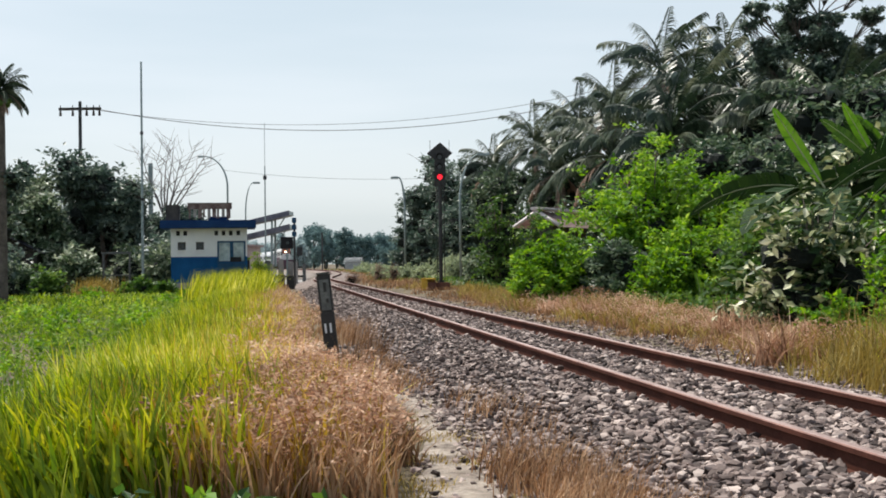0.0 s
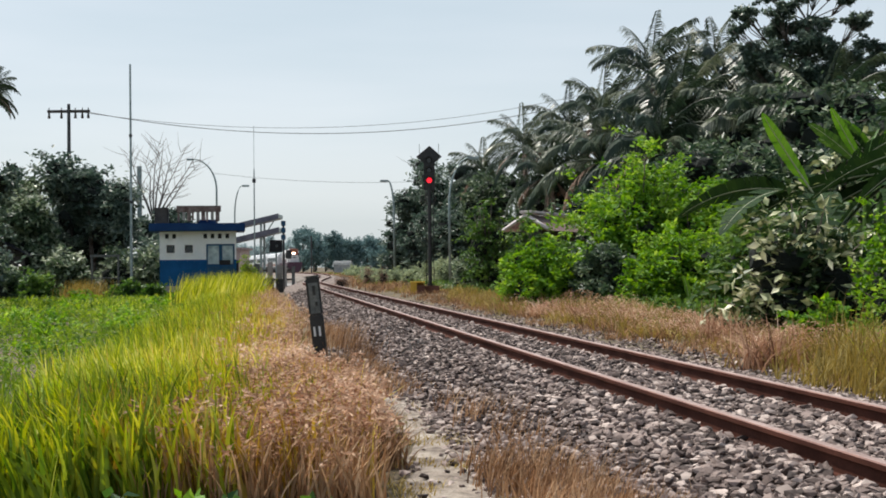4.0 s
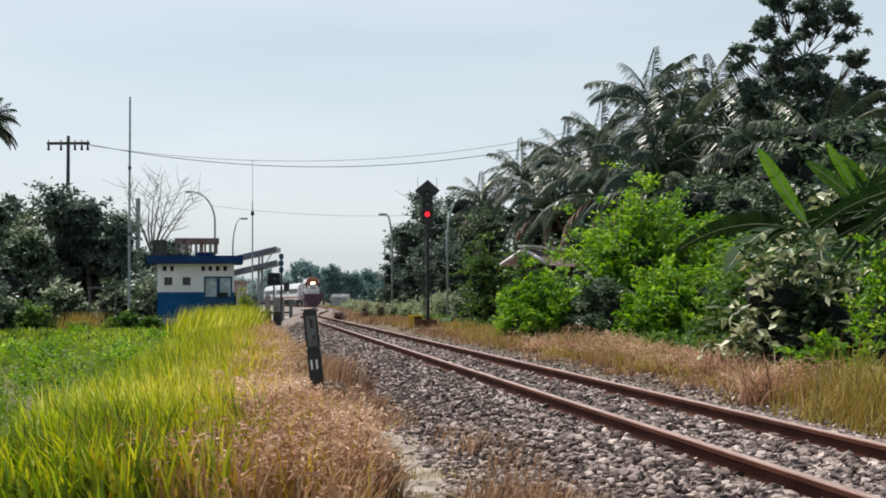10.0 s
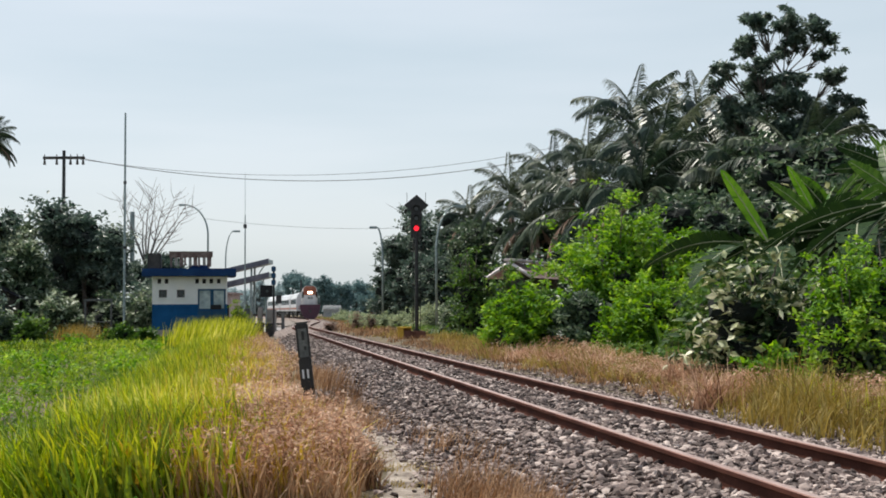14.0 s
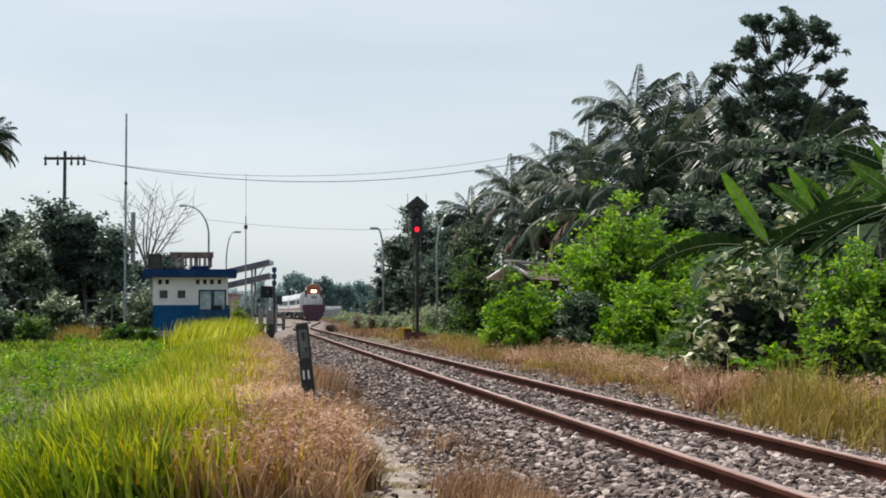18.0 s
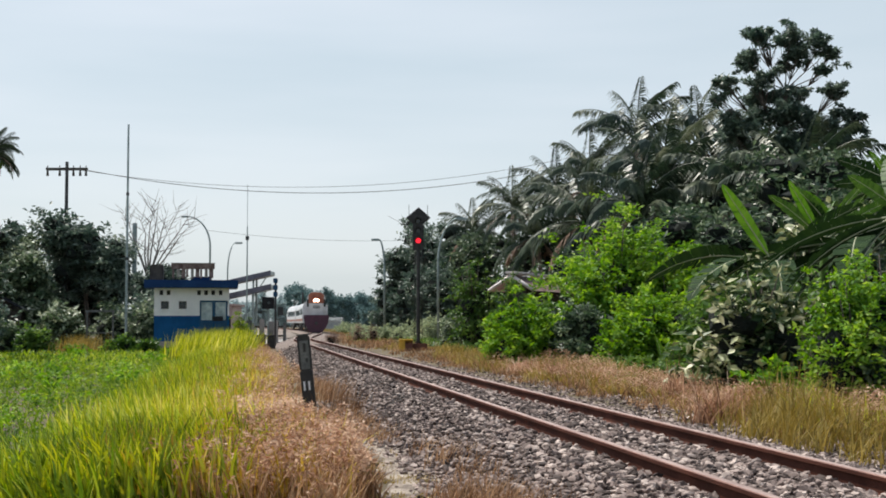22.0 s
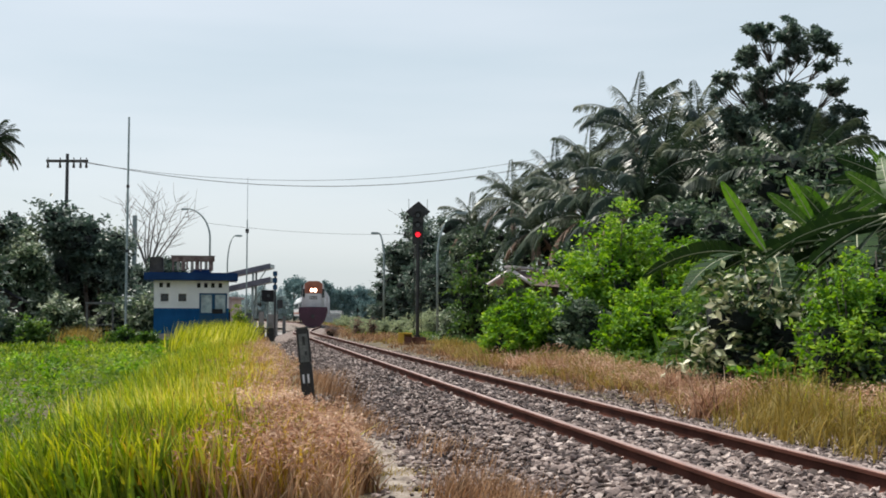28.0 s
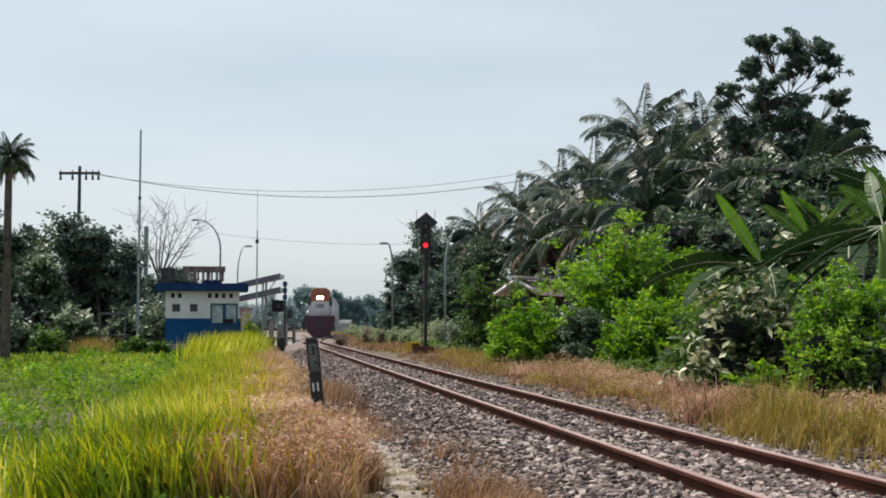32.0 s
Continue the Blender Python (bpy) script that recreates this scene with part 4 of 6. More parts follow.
# ---- trees and bushes ----
def limb_runs(base, top, r0, n_limbs, spread, reach, seed, twigs=2):
    """A trunk and its limbs; also gives the places of the limbs' ends."""
    g = np.random.default_rng(seed)
    base, top = np.array(base, float), np.array(top, float)
    t = np.linspace(0, 1, 7)[:, None]
    P = base + (top - base) * t + np.cumsum(g.normal(0, 0.05 * np.linalg.norm(top - base) / 7, (7, 3)), 0) * [1, 1, 0.2]
    runs, ends = [(P, np.linspace(r0, r0 * 0.35, 7))], [P[-1]]
    for i in range(n_limbs):
        k = g.integers(2, 7)
        a = g.uniform(0, 2 * np.pi)
        e = P[k] + np.array([math.cos(a) * spread, math.sin(a) * spread, reach]) * g.uniform(0.5, 1.1)
        mid = (P[k] + e) / 2 + g.normal(0, 0.12 * spread, 3)
        runs.append((np.array([P[k], mid, e]), np.array([0.4, 0.25, 0.1]) * r0))
        ends.append(e)
        for _ in range(twigs):
            f = e + g.normal(0, 0.35 * spread, 3) + [0, 0, 0.2 * reach]
            runs.append((np.array([mid, (mid + f) / 2 + g.normal(0, 0.08 * spread, 3), f]), np.array([0.2, 0.13, 0.05]) * r0))
            ends.append(f)
    return runs, np.array(ends)


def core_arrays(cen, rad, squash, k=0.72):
    """Uneven filler masses inside the clumps, standing in for inner shade, so that crowns are not seen through."""
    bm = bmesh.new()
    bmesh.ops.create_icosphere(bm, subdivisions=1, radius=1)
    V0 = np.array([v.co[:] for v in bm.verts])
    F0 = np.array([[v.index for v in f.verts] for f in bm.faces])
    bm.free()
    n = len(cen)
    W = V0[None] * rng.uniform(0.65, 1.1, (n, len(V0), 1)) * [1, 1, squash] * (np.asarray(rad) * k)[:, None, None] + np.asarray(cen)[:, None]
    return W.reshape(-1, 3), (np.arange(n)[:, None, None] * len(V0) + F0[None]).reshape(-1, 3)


def tree(name, x, y, h, crown_r, label, leaf_mat, leaves_n=4000, leaf=0.28, seed=1, trunk=0.2, low=0.35, squash=0.8, clump=0.42, droop=0.1, aspect=0.45, limbs=9, core=0.52, core_mat=None):
    z = float(ground_z(x, y))
    t = thing(name, pose(x, y, z), label, "tree")
    runs, ends = limb_runs((0, 0, -0.2), (0, 0, h * 0.72), trunk, limbs, crown_r * 0.75, h * 0.16, seed)
    part("trunk", tubes("trunk", runs, M_BARK, 7), None, t)
    g = np.random.default_rng(seed + 50)
    extra = g.normal(size=(14, 3))
    extra /= np.linalg.norm(extra, axis=1)[:, None]
    far = np.hypot(ends[:, 0], ends[:, 1])
    ends[:, :2] *= np.minimum(1, crown_r * 0.78 / (far + 1e-6))[:, None]
    mid = h * (1 + low) / 2
    cen = np.concatenate([ends, np.array([0, 0, mid]) + extra * [crown_r * 0.75, crown_r * 0.75, h * (1 - low) / 2 * 0.8]])
    rad = g.uniform(0.6, 1.15, len(cen)) * crown_r * clump
    cen[:, 2] = np.minimum(cen[:, 2], h - rad * squash)
    P = clump_points(cen, rad, leaves_n, 0.35, squash)
    P = P[P[:, 2] > 0.15]
    V, F = leaf_arrays(P, leaf, aspect, 0.35, droop)
    part("crown", mesh_np("crown", V, F, leaf_mat), None, t)
    # Added filler, by default in the painted inner shade.
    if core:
        part("inner_crown", mesh_np("inner_crown", *core_arrays(cen, rad, squash, core), core_mat or M_CORE), None, t, "filler mass standing in for the shaded inside of the crown")
    return t


def bush(name, x, y, w, d, h, label, leaf_mat, n=3000, leaf=0.16, seed=1, clumps=16, up=0.35, aspect=0.5, category="bush", inner=None):
    z = float(ground_z(x, y))
    t = thing(name, pose(x, y, z), label, category)
    g = np.random.default_rng(seed)
    k = clumps * 4
    a, q = g.uniform(0, 2 * np.pi, k), np.arccos(g.uniform(0.02, 1.0, k))
    size = g.uniform(0.62, 1.06, k)
    end = np.stack([np.sin(q) * np.cos(a) * w / 2, np.sin(q) * np.sin(a) * d / 2, h * (0.16 + 0.84 * np.cos(q))], 1) * size[:, None]
    foot = np.stack([end[:, 0] * 0.25, end[:, 1] * 0.25, np.full(k, -0.08)], 1)
    bow = np.stack([end[:, 0] * 0.5, end[:, 1] * 0.5, end[:, 2] * 0.85], 1)
    t3 = np.array([0, 0.35, 0.7, 1.0])[:, None]
    runs = [((1 - t3) ** 2 * f + 2 * t3 * (1 - t3) * b + t3 ** 2 * e, np.array([0.024, 0.018, 0.012, 0.005]) * (h / 3 + 0.4)) for f, b, e in zip(foot, bow, end)]
    stem = part("branching_stem", tubes("branching_stem", runs[::2], M_BARK, 4), None, t)
    if category == "weed":
        tagged(stem, "thin stems hidden under the leaves", kind="stuff")
    m = k * 6
    which = g.integers(0, k, m)
    u = g.uniform(0.4, 1.03, m)[:, None]
    reach = min(w, d, h) * 0.1
    c = (1 - u) ** 2 * foot[which] + 2 * u * (1 - u) * bow[which] + u ** 2 * end[which] + g.normal(0, 1, (m, 3)) * reach
    pick = g.integers(0, m, n)
    P = c[pick] + g.normal(0, 0.36, (n, 3)) * reach * [1, 1, 0.6]
    P = P[P[:, 2] > 0.02]
    V, F = leaf_arrays(P, leaf, aspect, up, 0.05)
    part("foliage", mesh_np("foliage", V, F, leaf_mat), None, t)
    z = g.uniform(0.15, 0.6, clumps)
    core = np.stack([g.uniform(-0.3, 0.3, clumps) * w * (1 - 0.6 * z), g.uniform(-0.3, 0.3, clumps) * d * (1 - 0.6 * z), z * h], 1)
    # Added filler for the bush's inner shade, painted unless a leaf colour is given.
    part("inner_foliage", mesh_np("inner_foliage", *core_arrays(core, g.uniform(0.13, 0.2, clumps) * min(w, h), 0.9, 1.0), inner or M_CORE), None, t, "filler mass standing in for the shaded inside of the bush")
    return t


def frond_mesh(length, seed, mat, rise, bend, n=54, leaflet=0.8, width=0.05):
    """A feathered frond that leaves the origin along +x at the angle rise, arches over by bend degrees, and lets its leaflets hang."""
    g = np.random.default_rng(seed)
    k_ = 18
    t = np.linspace(0, 1, k_)
    a = np.radians(rise - bend * t ** 1.25)
    step = length / (k_ - 1)
    P = np.zeros((k_, 3))
    P[1:, 0], P[1:, 2] = np.cumsum(np.cos(a[:-1]) * step), np.cumsum(np.sin(a[:-1]) * step)
    P[:, 1] = 0.07 * length * g.normal() * t ** 2
    V, F = tube_arrays(P, np.linspace(0.05, 0.008, k_), 5)
    VV, FF = [V], [F]
    k = len(V)
    T = np.gradient(P, axis=0)
    T /= np.linalg.norm(T, axis=1)[:, None]
    for i in range(n):
        u = 0.14 + 0.85 * (i + 0.5) / n
        b = np.array([np.interp(u, t, P[:, j]) for j in range(3)])
        d = np.array([np.interp(u, t, T[:, j]) for j in range(3)])
        for s in (-1, 1):
            if g.random() < 0.07:
                continue
            ll = leaflet * (0.5 + 0.75 * math.sin(math.pi * min(1, u * 0.85 + 0.1))) * g.uniform(0.75, 1.12) * (1.1 - 0.35 * u)
            way = np.array([0, s * 0.5, 0]) + d * 0.75 + np.array([0, 0, -0.42 + g.normal(0, 0.1)])
            way /= np.linalg.norm(way)
            mid, tip = b + way * ll * 0.5, b + way * ll * 0.9 + np.array([0, 0, -0.42 * ll])
            q = np.cross(way, [0, 0, 1.0])
            q = (q / (np.linalg.norm(q) + 1e-6) * 0.55 + d * 0.55) * width
            VV.append(np.array([b - q * 0.6, b + q * 0.6, mid + q, mid - q, tip + q * 0.2, tip - q * 0.2]))
            FF.append(np.array([[k, k + 1, k + 2, k + 3], [k + 3, k + 2, k + 4, k + 5]]))
            k += 6
    return mesh_np("frond", np.concatenate(VV), np.concatenate(FF), mat)


FRONDS = [frond_mesh(4.4, 10 + i, M_FROND, r, b) for i, (r, b) in enumerate(((84, 62), (72, 88), (58, 100), (42, 100), (24, 92), (6, 78), (-14, 62)))]
DRY_FRONDS = [frond_mesh(3.6, 20 + i, M_FROND_DRY, r, b, 36) for i, (r, b) in enumerate(((-12, 66), (-38, 48)))]


PALM_SWAY = []


def palm(x, y, h, label, seed, lean=0.6, size=1.0, n=21):
    g = np.random.default_rng(seed)
    t = thing("coconut_palm", pose(x, y, float(ground_z(x, y))), label, "palm tree", "coconut palms")
    u = np.linspace(0, 1, 12)
    a = g.uniform(0, 6.28)
    P = np.stack([math.cos(a) * lean * u ** 1.6, math.sin(a) * lean * u ** 1.6, -0.2 + (h + 0.2) * u], 1)
    part("trunk", tubes("trunk", [(P, np.linspace(0.2, 0.13, 12) * (1 + 0.06 * (np.arange(12) % 2)))], M_BARK, 10), None, t)
    top = P[-1]
    for i in range(n):
        az = i * 137.5 + g.normal(0, 9)
        k = i / n
        dry = k > 0.86 or (0.5 < k and g.random() < 0.07)
        me = DRY_FRONDS[i % 2] if dry else FRONDS[min(6, int(k / 0.86 * 7))]
        f = part("frond", me, None, t, "dry brown hanging frond" if dry else "")
        tip = g.normal(0, 5)
        f.matrix_local = Matrix.Translation(top) @ pose(0, 0, 0, 0, tip, az) @ Matrix.Diagonal((size, size, size, 1))
        if h > 8.2 and not dry:
            PALM_SWAY.append((f, tuple(top), az, tip))
    for i in range(6):
        b = bmesh.new()
        bmesh.ops.create_icosphere(b, subdivisions=1, radius=0.13)
        bmesh.ops.translate(b, vec=top + np.array([math.cos(i) * 0.3, math.sin(i) * 0.3, -0.35 - 0.1 * (i % 2)]), verts=b.verts)
        part("coconut", b, M_LEAF_MID, t)
    return t


for i, (x, y, h, s) in enumerate(((11.3, 75, 11.9, 1.05), (14.7, 72, 11.4, 1.0), (12.2, 66, 8.3, 1.2), (6.9, 80, 9.2, 0.85), (5.0, 82, 8.6, 0.75), (2.1, 88, 7.4, 0.72), (9.3, 77, 9.6, 0.9), (17.4, 68, 9.6, 1.05), (8.4, 68, 6.6, 0.95), (18.2, 60, 7.4, 0.95), (5.2, 74, 6.2, 0.8), (14.6, 62, 7.2, 1.1), (10.2, 62, 6.4, 1.0), (16.0, 56, 6.8, 1.0))):
    palm(x, y, h, "coconut palm with glossy drooping dark green fronds", 31 + i, 0.5, s, 25)

palm(-17.75, 50, 8.35, "tall palm with ragged dark fronds at the field edge", 77, 0.1, 0.3, 44)


def umbrella_tree(x, y, bole, clusters, label, leaf_mat, n, leaf):
    """A tree whose open crown is made of separate flat clusters on long limbs; clusters: aside, height, size."""
    t = thing("tall_tree", pose(x, y, float(ground_z(x, y))), label, "tree")
    g = np.random.default_rng(17)
    P = np.stack([np.linspace(-0.3, 0.1, 8) + g.normal(0, 0.06, 8), g.normal(0, 0.06, 8), np.linspace(-0.2, bole, 8)], 1)
    runs, cen, rad = [(P, np.linspace(0.26, 0.1, 8))], [], []
    for dx, z, r in clusters:
        c = np.array([dx, g.uniform(-1.2, 1.2), z])
        k = int(np.clip(np.searchsorted(P[:, 2], z - 2.2), 3, 7))
        mid = (P[k] + c) / 2 + np.array([0.15 * dx, 0, -0.25])
        runs.append((np.array([P[k], mid, c]), np.array([0.035, 0.024, 0.012])))
        for _ in range(10):
            o = c + g.normal(0, 0.5, 3) * [r, r, 0.5 * r]
            runs.append((np.array([mid, (mid + o) / 2 + g.normal(0, 0.1, 3), o]), np.array([0.025, 0.016, 0.008])))
            cen.append(o)
            rad.append(r * g.uniform(0.34, 0.56))
    part("trunk", tubes("trunk", runs, M_BARK, 6), None, t)
    V, F = leaf_arrays(clump_points(cen, rad, n, 0.1, 0.7, 5), leaf, 0.5, 0.5, 0.1)
    part("crown", mesh_np("crown", V, F, leaf_mat), None, t)
    return t


tree("garden_tree", -18.7, 51, 7.2, 1.8, "dark ragged tree below the palm at the field edge", M_LEAF_GREY, 6000, 0.26, 160, 0.16, 0.02, 0.95, 0.42, limbs=7)
umbrella_tree(16.5, 60, 12.4, [(-1.1, 15.2, 0.80), (-0.0, 14.7, 0.91), (1.3, 14.5, 0.91), (2.3, 14.2, 0.70), (-1.5, 14.1, 0.70), (0.2, 13.7, 0.70), (1.7, 13.3, 0.48), (-0.7, 15.4, 0.59), (-2.9, 12.7, 0.64), (-3.3, 12.0, 0.43), (-1.6, 12.7, 0.86), (-0.8, 12.0, 0.96), (1.0, 12.5, 0.48), (2.6, 12.5, 0.64), (3.0, 11.2, 0.75), (3.3, 10.6, 0.48), (0.1, 11.2, 1.23), (-1.5, 10.9, 1.18), (1.4, 10.4, 1.18), (2.5, 9.8, 0.86), (-0.1, 9.8, 1.34), (-1.2, 9.4, 1.13), (-2.3, 10.2, 0.75), (1.2, 9.0, 1.18)],
              "tall tree with an open flat-topped crown", M_LEAF_GREY, 42000, 0.22)
DARK_TREES = (
    (-1.9, 96, 8.6, 2.5), (-0.2, 98, 9.6, 2.8), (1.8, 94, 8.9, 3.0), (-2.9, 98, 7.2, 2.2), (-3.5, 99, 5.2, 1.8), (-1.2, 92, 5.5, 2.4), (0.8, 90, 6.2, 2.6),
    (3.6, 84, 7.6, 2.8), (6.5, 76, 7.2, 3.0), (9.5, 66, 7.4, 3.2), (12.6, 60, 8.0, 3.4), (15.6, 56, 9.0, 3.4), (18.6, 52, 7.6, 3.0),
    (10.5, 84, 9.4, 3.2), (15.5, 78, 11.0, 3.6), (19.3, 66, 9.6, 3.0), (7.6, 58, 4.8, 2.8), (11.0, 50, 6.2, 3.0), (14.2, 46, 6.8, 3.2), (17.0, 42, 7.5, 3.0), (13.0, 38, 5.0, 2.8), (23.5, 60, 7.8, 3.4), (15.0, 62, 10.2, 2.4), (17.0, 63, 10.8, 2.4), (13.0, 74, 10.2, 2.6))
for i, (x, y, h, r) in enumerate(DARK_TREES):
    tree("roadside_tree", x, y, h, r, "dense dark green tree among the palms", M_LEAF_GREY if i < 7 else M_LEAF_DARK, 6500, 0.33, 100 + i, 0.18, 0.02, 0.85, 0.44, limbs=7)
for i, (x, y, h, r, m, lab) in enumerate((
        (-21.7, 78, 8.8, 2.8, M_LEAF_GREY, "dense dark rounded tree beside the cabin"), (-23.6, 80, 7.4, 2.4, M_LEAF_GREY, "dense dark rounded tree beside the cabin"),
        (-26.3, 75, 7.2, 2.3, M_LEAF_PALE, "leafy tree with some leaves coloured pale as sunlit"), (-24.7, 74, 5.8, 1.9, M_LEAF_PALE, "leafy tree with some leaves coloured pale as sunlit"), (-28.6, 76, 7.4, 2.6, M_LEAF_PALE, "leafy dark tree by the field edge"),
        (-18.6, 84, 5.6, 2.2, M_LEAF_GREY, "leafy dark tree behind the cabin"), (-24.5, 84, 6.0, 2.8, M_LEAF_GREY, "leafy dark tree behind the shed"), (-28.0, 70, 4.6, 2.4, M_LEAF_PALE, "leafy tree with some leaves coloured pale as sunlit"))):
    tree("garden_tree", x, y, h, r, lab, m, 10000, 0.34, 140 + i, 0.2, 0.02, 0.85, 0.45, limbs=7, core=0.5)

bush("leafy_bush", 5.5, 39, 4.4, 4.0, 4.5, "large bright green leafy bush", M_LEAF_BRIGHT, 24000, 0.19, 21, 40)
bush("leafy_bush", 5.6, 33, 3.0, 2.4, 2.1, "bright green leafy bush at the grass edge", M_LEAF_BRIGHT, 15000, 0.15, 42, 26)
bush("leafy_bush", 7.0, 30, 2.8, 2.4, 2.5, "mid-green leafy bush at the grass edge", M_LEAF_MID, 12000, 0.17, 43, 24)
# Added bush: its dark leaves paint the shaded gap between its neighbours.
bush("dark_bush", 4.05, 35.0, 2.0, 2.0, 1.9, "dark bush added as the shaded gap between the bright ones", M_LEAF_DARK, 12000, 0.15, 44, 22)
bush("leafy_bush", 7.0, 38, 3.4, 3.0, 3.4, "bright green leafy bush with arching shoots", M_LEAF_BRIGHT, 15000, 0.19, 41, 26)
bush("leafy_bush", 2.5, 36, 2.7, 2.4, 2.0, "low bright green bush at the grass edge", M_LEAF_BRIGHT, 13000, 0.16, 22, 24)
bush("leafy_bush", 1.55, 55, 2.3, 2.2, 4.3, "upright mid-green shrub beyond the signal", M_LEAF_MID, 5000, 0.18, 23, 22)
bush("leafy_bush", 7.6, 35, 3.0, 3.0, 2.6, "mid-green leafy bush below the palms", M_LEAF_MID, 4000, 0.2, 24, 16)
bush("variegated_shrub", 5.3, 21, 2.5, 2.2, 2.2, "shrub with pale cream-edged leaves", M_LEAF_CREAM, 3600, 0.21, 25, 24)
bush("leafy_bush", 5.8, 17.8, 1.5, 1.6, 2.0, "bright green small-leaved bush by the grass", M_LEAF_BRIGHT, 9000, 0.1, 26, 22)
bush("leafy_bush", 6.5, 18.4, 1.6, 1.4, 2.5, "bright green small-leaved bush by the grass", M_LEAF_BRIGHT, 6000, 0.11, 46, 20)
# Added bush: its dark leaves stand in for the shade beside the bright bush.
bush("dark_bush", 6.5, 17.3, 1.5, 1.2, 1.5, "dark bush added as the shade by the straw grass", M_LEAF_DARK, 3000, 0.14, 49, 18)
bush("leafy_bush", 4.8, 18.4, 1.3, 1.0, 0.6, "low bright green leafy weed", M_LEAF_BRIGHT, 1600, 0.13, 27, 8)
# Two of three in dark leaves, painting the shade below the trees.
for i, (x, y, w, h) in enumerate(((7.4, 27, 3.0, 2.4), (9.2, 30, 3.2, 3.0), (9.0, 24, 2.6, 2.4), (8.0, 20.5, 2.2, 2.0), (10.5, 35, 3.4, 3.4), (8.3, 44, 3.6, 3.2), (6.4, 50, 3.0, 3.2), (11.0, 41, 3.4, 3.6), (8.4, 17.0, 2.0, 2.2), (3.8, 46, 2.8, 2.2))):
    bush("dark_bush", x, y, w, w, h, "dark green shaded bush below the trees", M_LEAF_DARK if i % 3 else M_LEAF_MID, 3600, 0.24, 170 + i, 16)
bush("leafy_bush", 3.0, 47.0, 2.8, 1.6, 3.15, "mid-green bush before the small house", M_LEAF_MID, 4200, 0.18, 45, 20)
bush("leafy_bush", 0.8, 60, 2.4, 2.0, 1.7, "pale green shrub beside the line", M_LEAF_PALE, 2400, 0.2, 28, 12)
bush("leafy_bush", -4.0, 88, 5.0, 3.0, 1.0, "low green shrub beside the line, haze painted in", M_LEAF_SCRUB, 2600, 0.22, 29, 14)
bush("leafy_bush", 0.2, 80, 4.5, 3.0, 1.6, "low green shrub beside the line, haze painted in", M_LEAF_SCRUB, 2600, 0.22, 30, 14)
bush("leafy_bush", -25.5, 66, 3.4, 2.6, 2.6, "pale-leaved garden shrub by the field", M_LEAF_PALE, 2200, 0.26, 31, 14)
bush("leafy_bush", -22.0, 64, 3.0, 2.4, 1.6, "leafy green weeds by the field edge", M_LEAF_MID, 1800, 0.2, 32, 12)
bush("leafy_bush", -18.2, 70, 2.6, 2.0, 3.0, "pale-leaved garden shrub by the cabin", M_LEAF_PALE, 1800, 0.24, 33, 12)
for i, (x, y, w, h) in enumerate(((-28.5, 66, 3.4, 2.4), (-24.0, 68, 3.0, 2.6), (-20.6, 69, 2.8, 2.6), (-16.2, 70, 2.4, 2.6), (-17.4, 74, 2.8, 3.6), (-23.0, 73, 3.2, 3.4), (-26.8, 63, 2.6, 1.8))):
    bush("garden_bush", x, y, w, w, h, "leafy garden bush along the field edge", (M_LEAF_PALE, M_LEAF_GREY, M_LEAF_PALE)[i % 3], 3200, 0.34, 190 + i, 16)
for i, (x, y, w, h, m) in enumerate(((-19.4, 60.5, 2.4, 1.5, M_LEAF_MID), (-21.4, 61, 2.6, 2.0, M_LEAF_PALE), (-15.2, 60.6, 1.8, 0.9, M_LEAF_MID), (-14.0, 60.8, 1.4, 0.8, M_LEAF_MID), (-23.2, 60.5, 2.4, 1.3, M_LEAF_MID))):
    bush("field_edge_shrub", x, y, w, 1.6, h, "leafy shrub where the field meets the yard", m, 2600, 0.24, 250 + i, 14)
V, F = blades(on_ground(rng.normal(-17.3, 0.45, 700), rng.normal(60.4, 0.4, 700)), 1.05, 0.04, 0.4, 3)
stuff("straw_tuft", V, F, M_GRASS_STRAW, "tall straw-yellow grass tuft before the low wall", "grass")
for i, (x, y, w, h) in enumerate(((-2.4, 83, 2.4, 1.1), (-1.0, 80, 2.4, 1.7), (-0.1, 74, 2.2, 1.7), (-2.0, 92, 3.0, 1.7))):
    bush("verge_bush", x, y, w, w, h, "green leafy bush below the dark trees, haze painted in", M_LEAF_SCRUB, 2600, 0.2, 270 + i, 14)
bush("leafy_bush", -10.05, 64.0, 1.3, 1.2, 1.9, "bright green shrub beside the cabin", M_FIELD, 1300, 0.16, 34, 10)
bush("dry_bush", -6.9, 80, 0.9, 0.8, 0.85, "dry brown weed clump beside the line", M_FROND_DRY, 420, 0.3, 35, 7, 1.2, 0.08)
bush("dry_bush", -5.3, 82, 0.8, 0.8, 1.2, "dry brown weed clump beside the line", M_FROND_DRY, 420, 0.28, 36, 7, 1.2, 0.08)
bush("dry_bush", -4.5, 84, 0.7, 0.8, 1.3, "dry brown weed clump beside the line", M_FROND_DRY, 380, 0.26, 37, 7, 1.2, 0.08)

for i, (x, y, w, h) in enumerate(((-9.8, 150, 5, 1.0), (-6.0, 130, 6, 1.2), (-6.2, 112, 4.0, 0.7), (-4.2, 102, 4.0, 0.9), (-12.0, 164, 3.4, 1.0), (-16.0, 215, 4.0, 1.3), (-12.5, 190, 4.0, 1.2), (-2.6, 118, 5, 1.6))):
    bush("far_bush", x, y, w, 3, h, "green bush beside the line in the distance, haze painted in", M_LEAF_SCRUB, 2600, 0.26, 230 + i, 14, inner=M_LEAF_SCRUB)
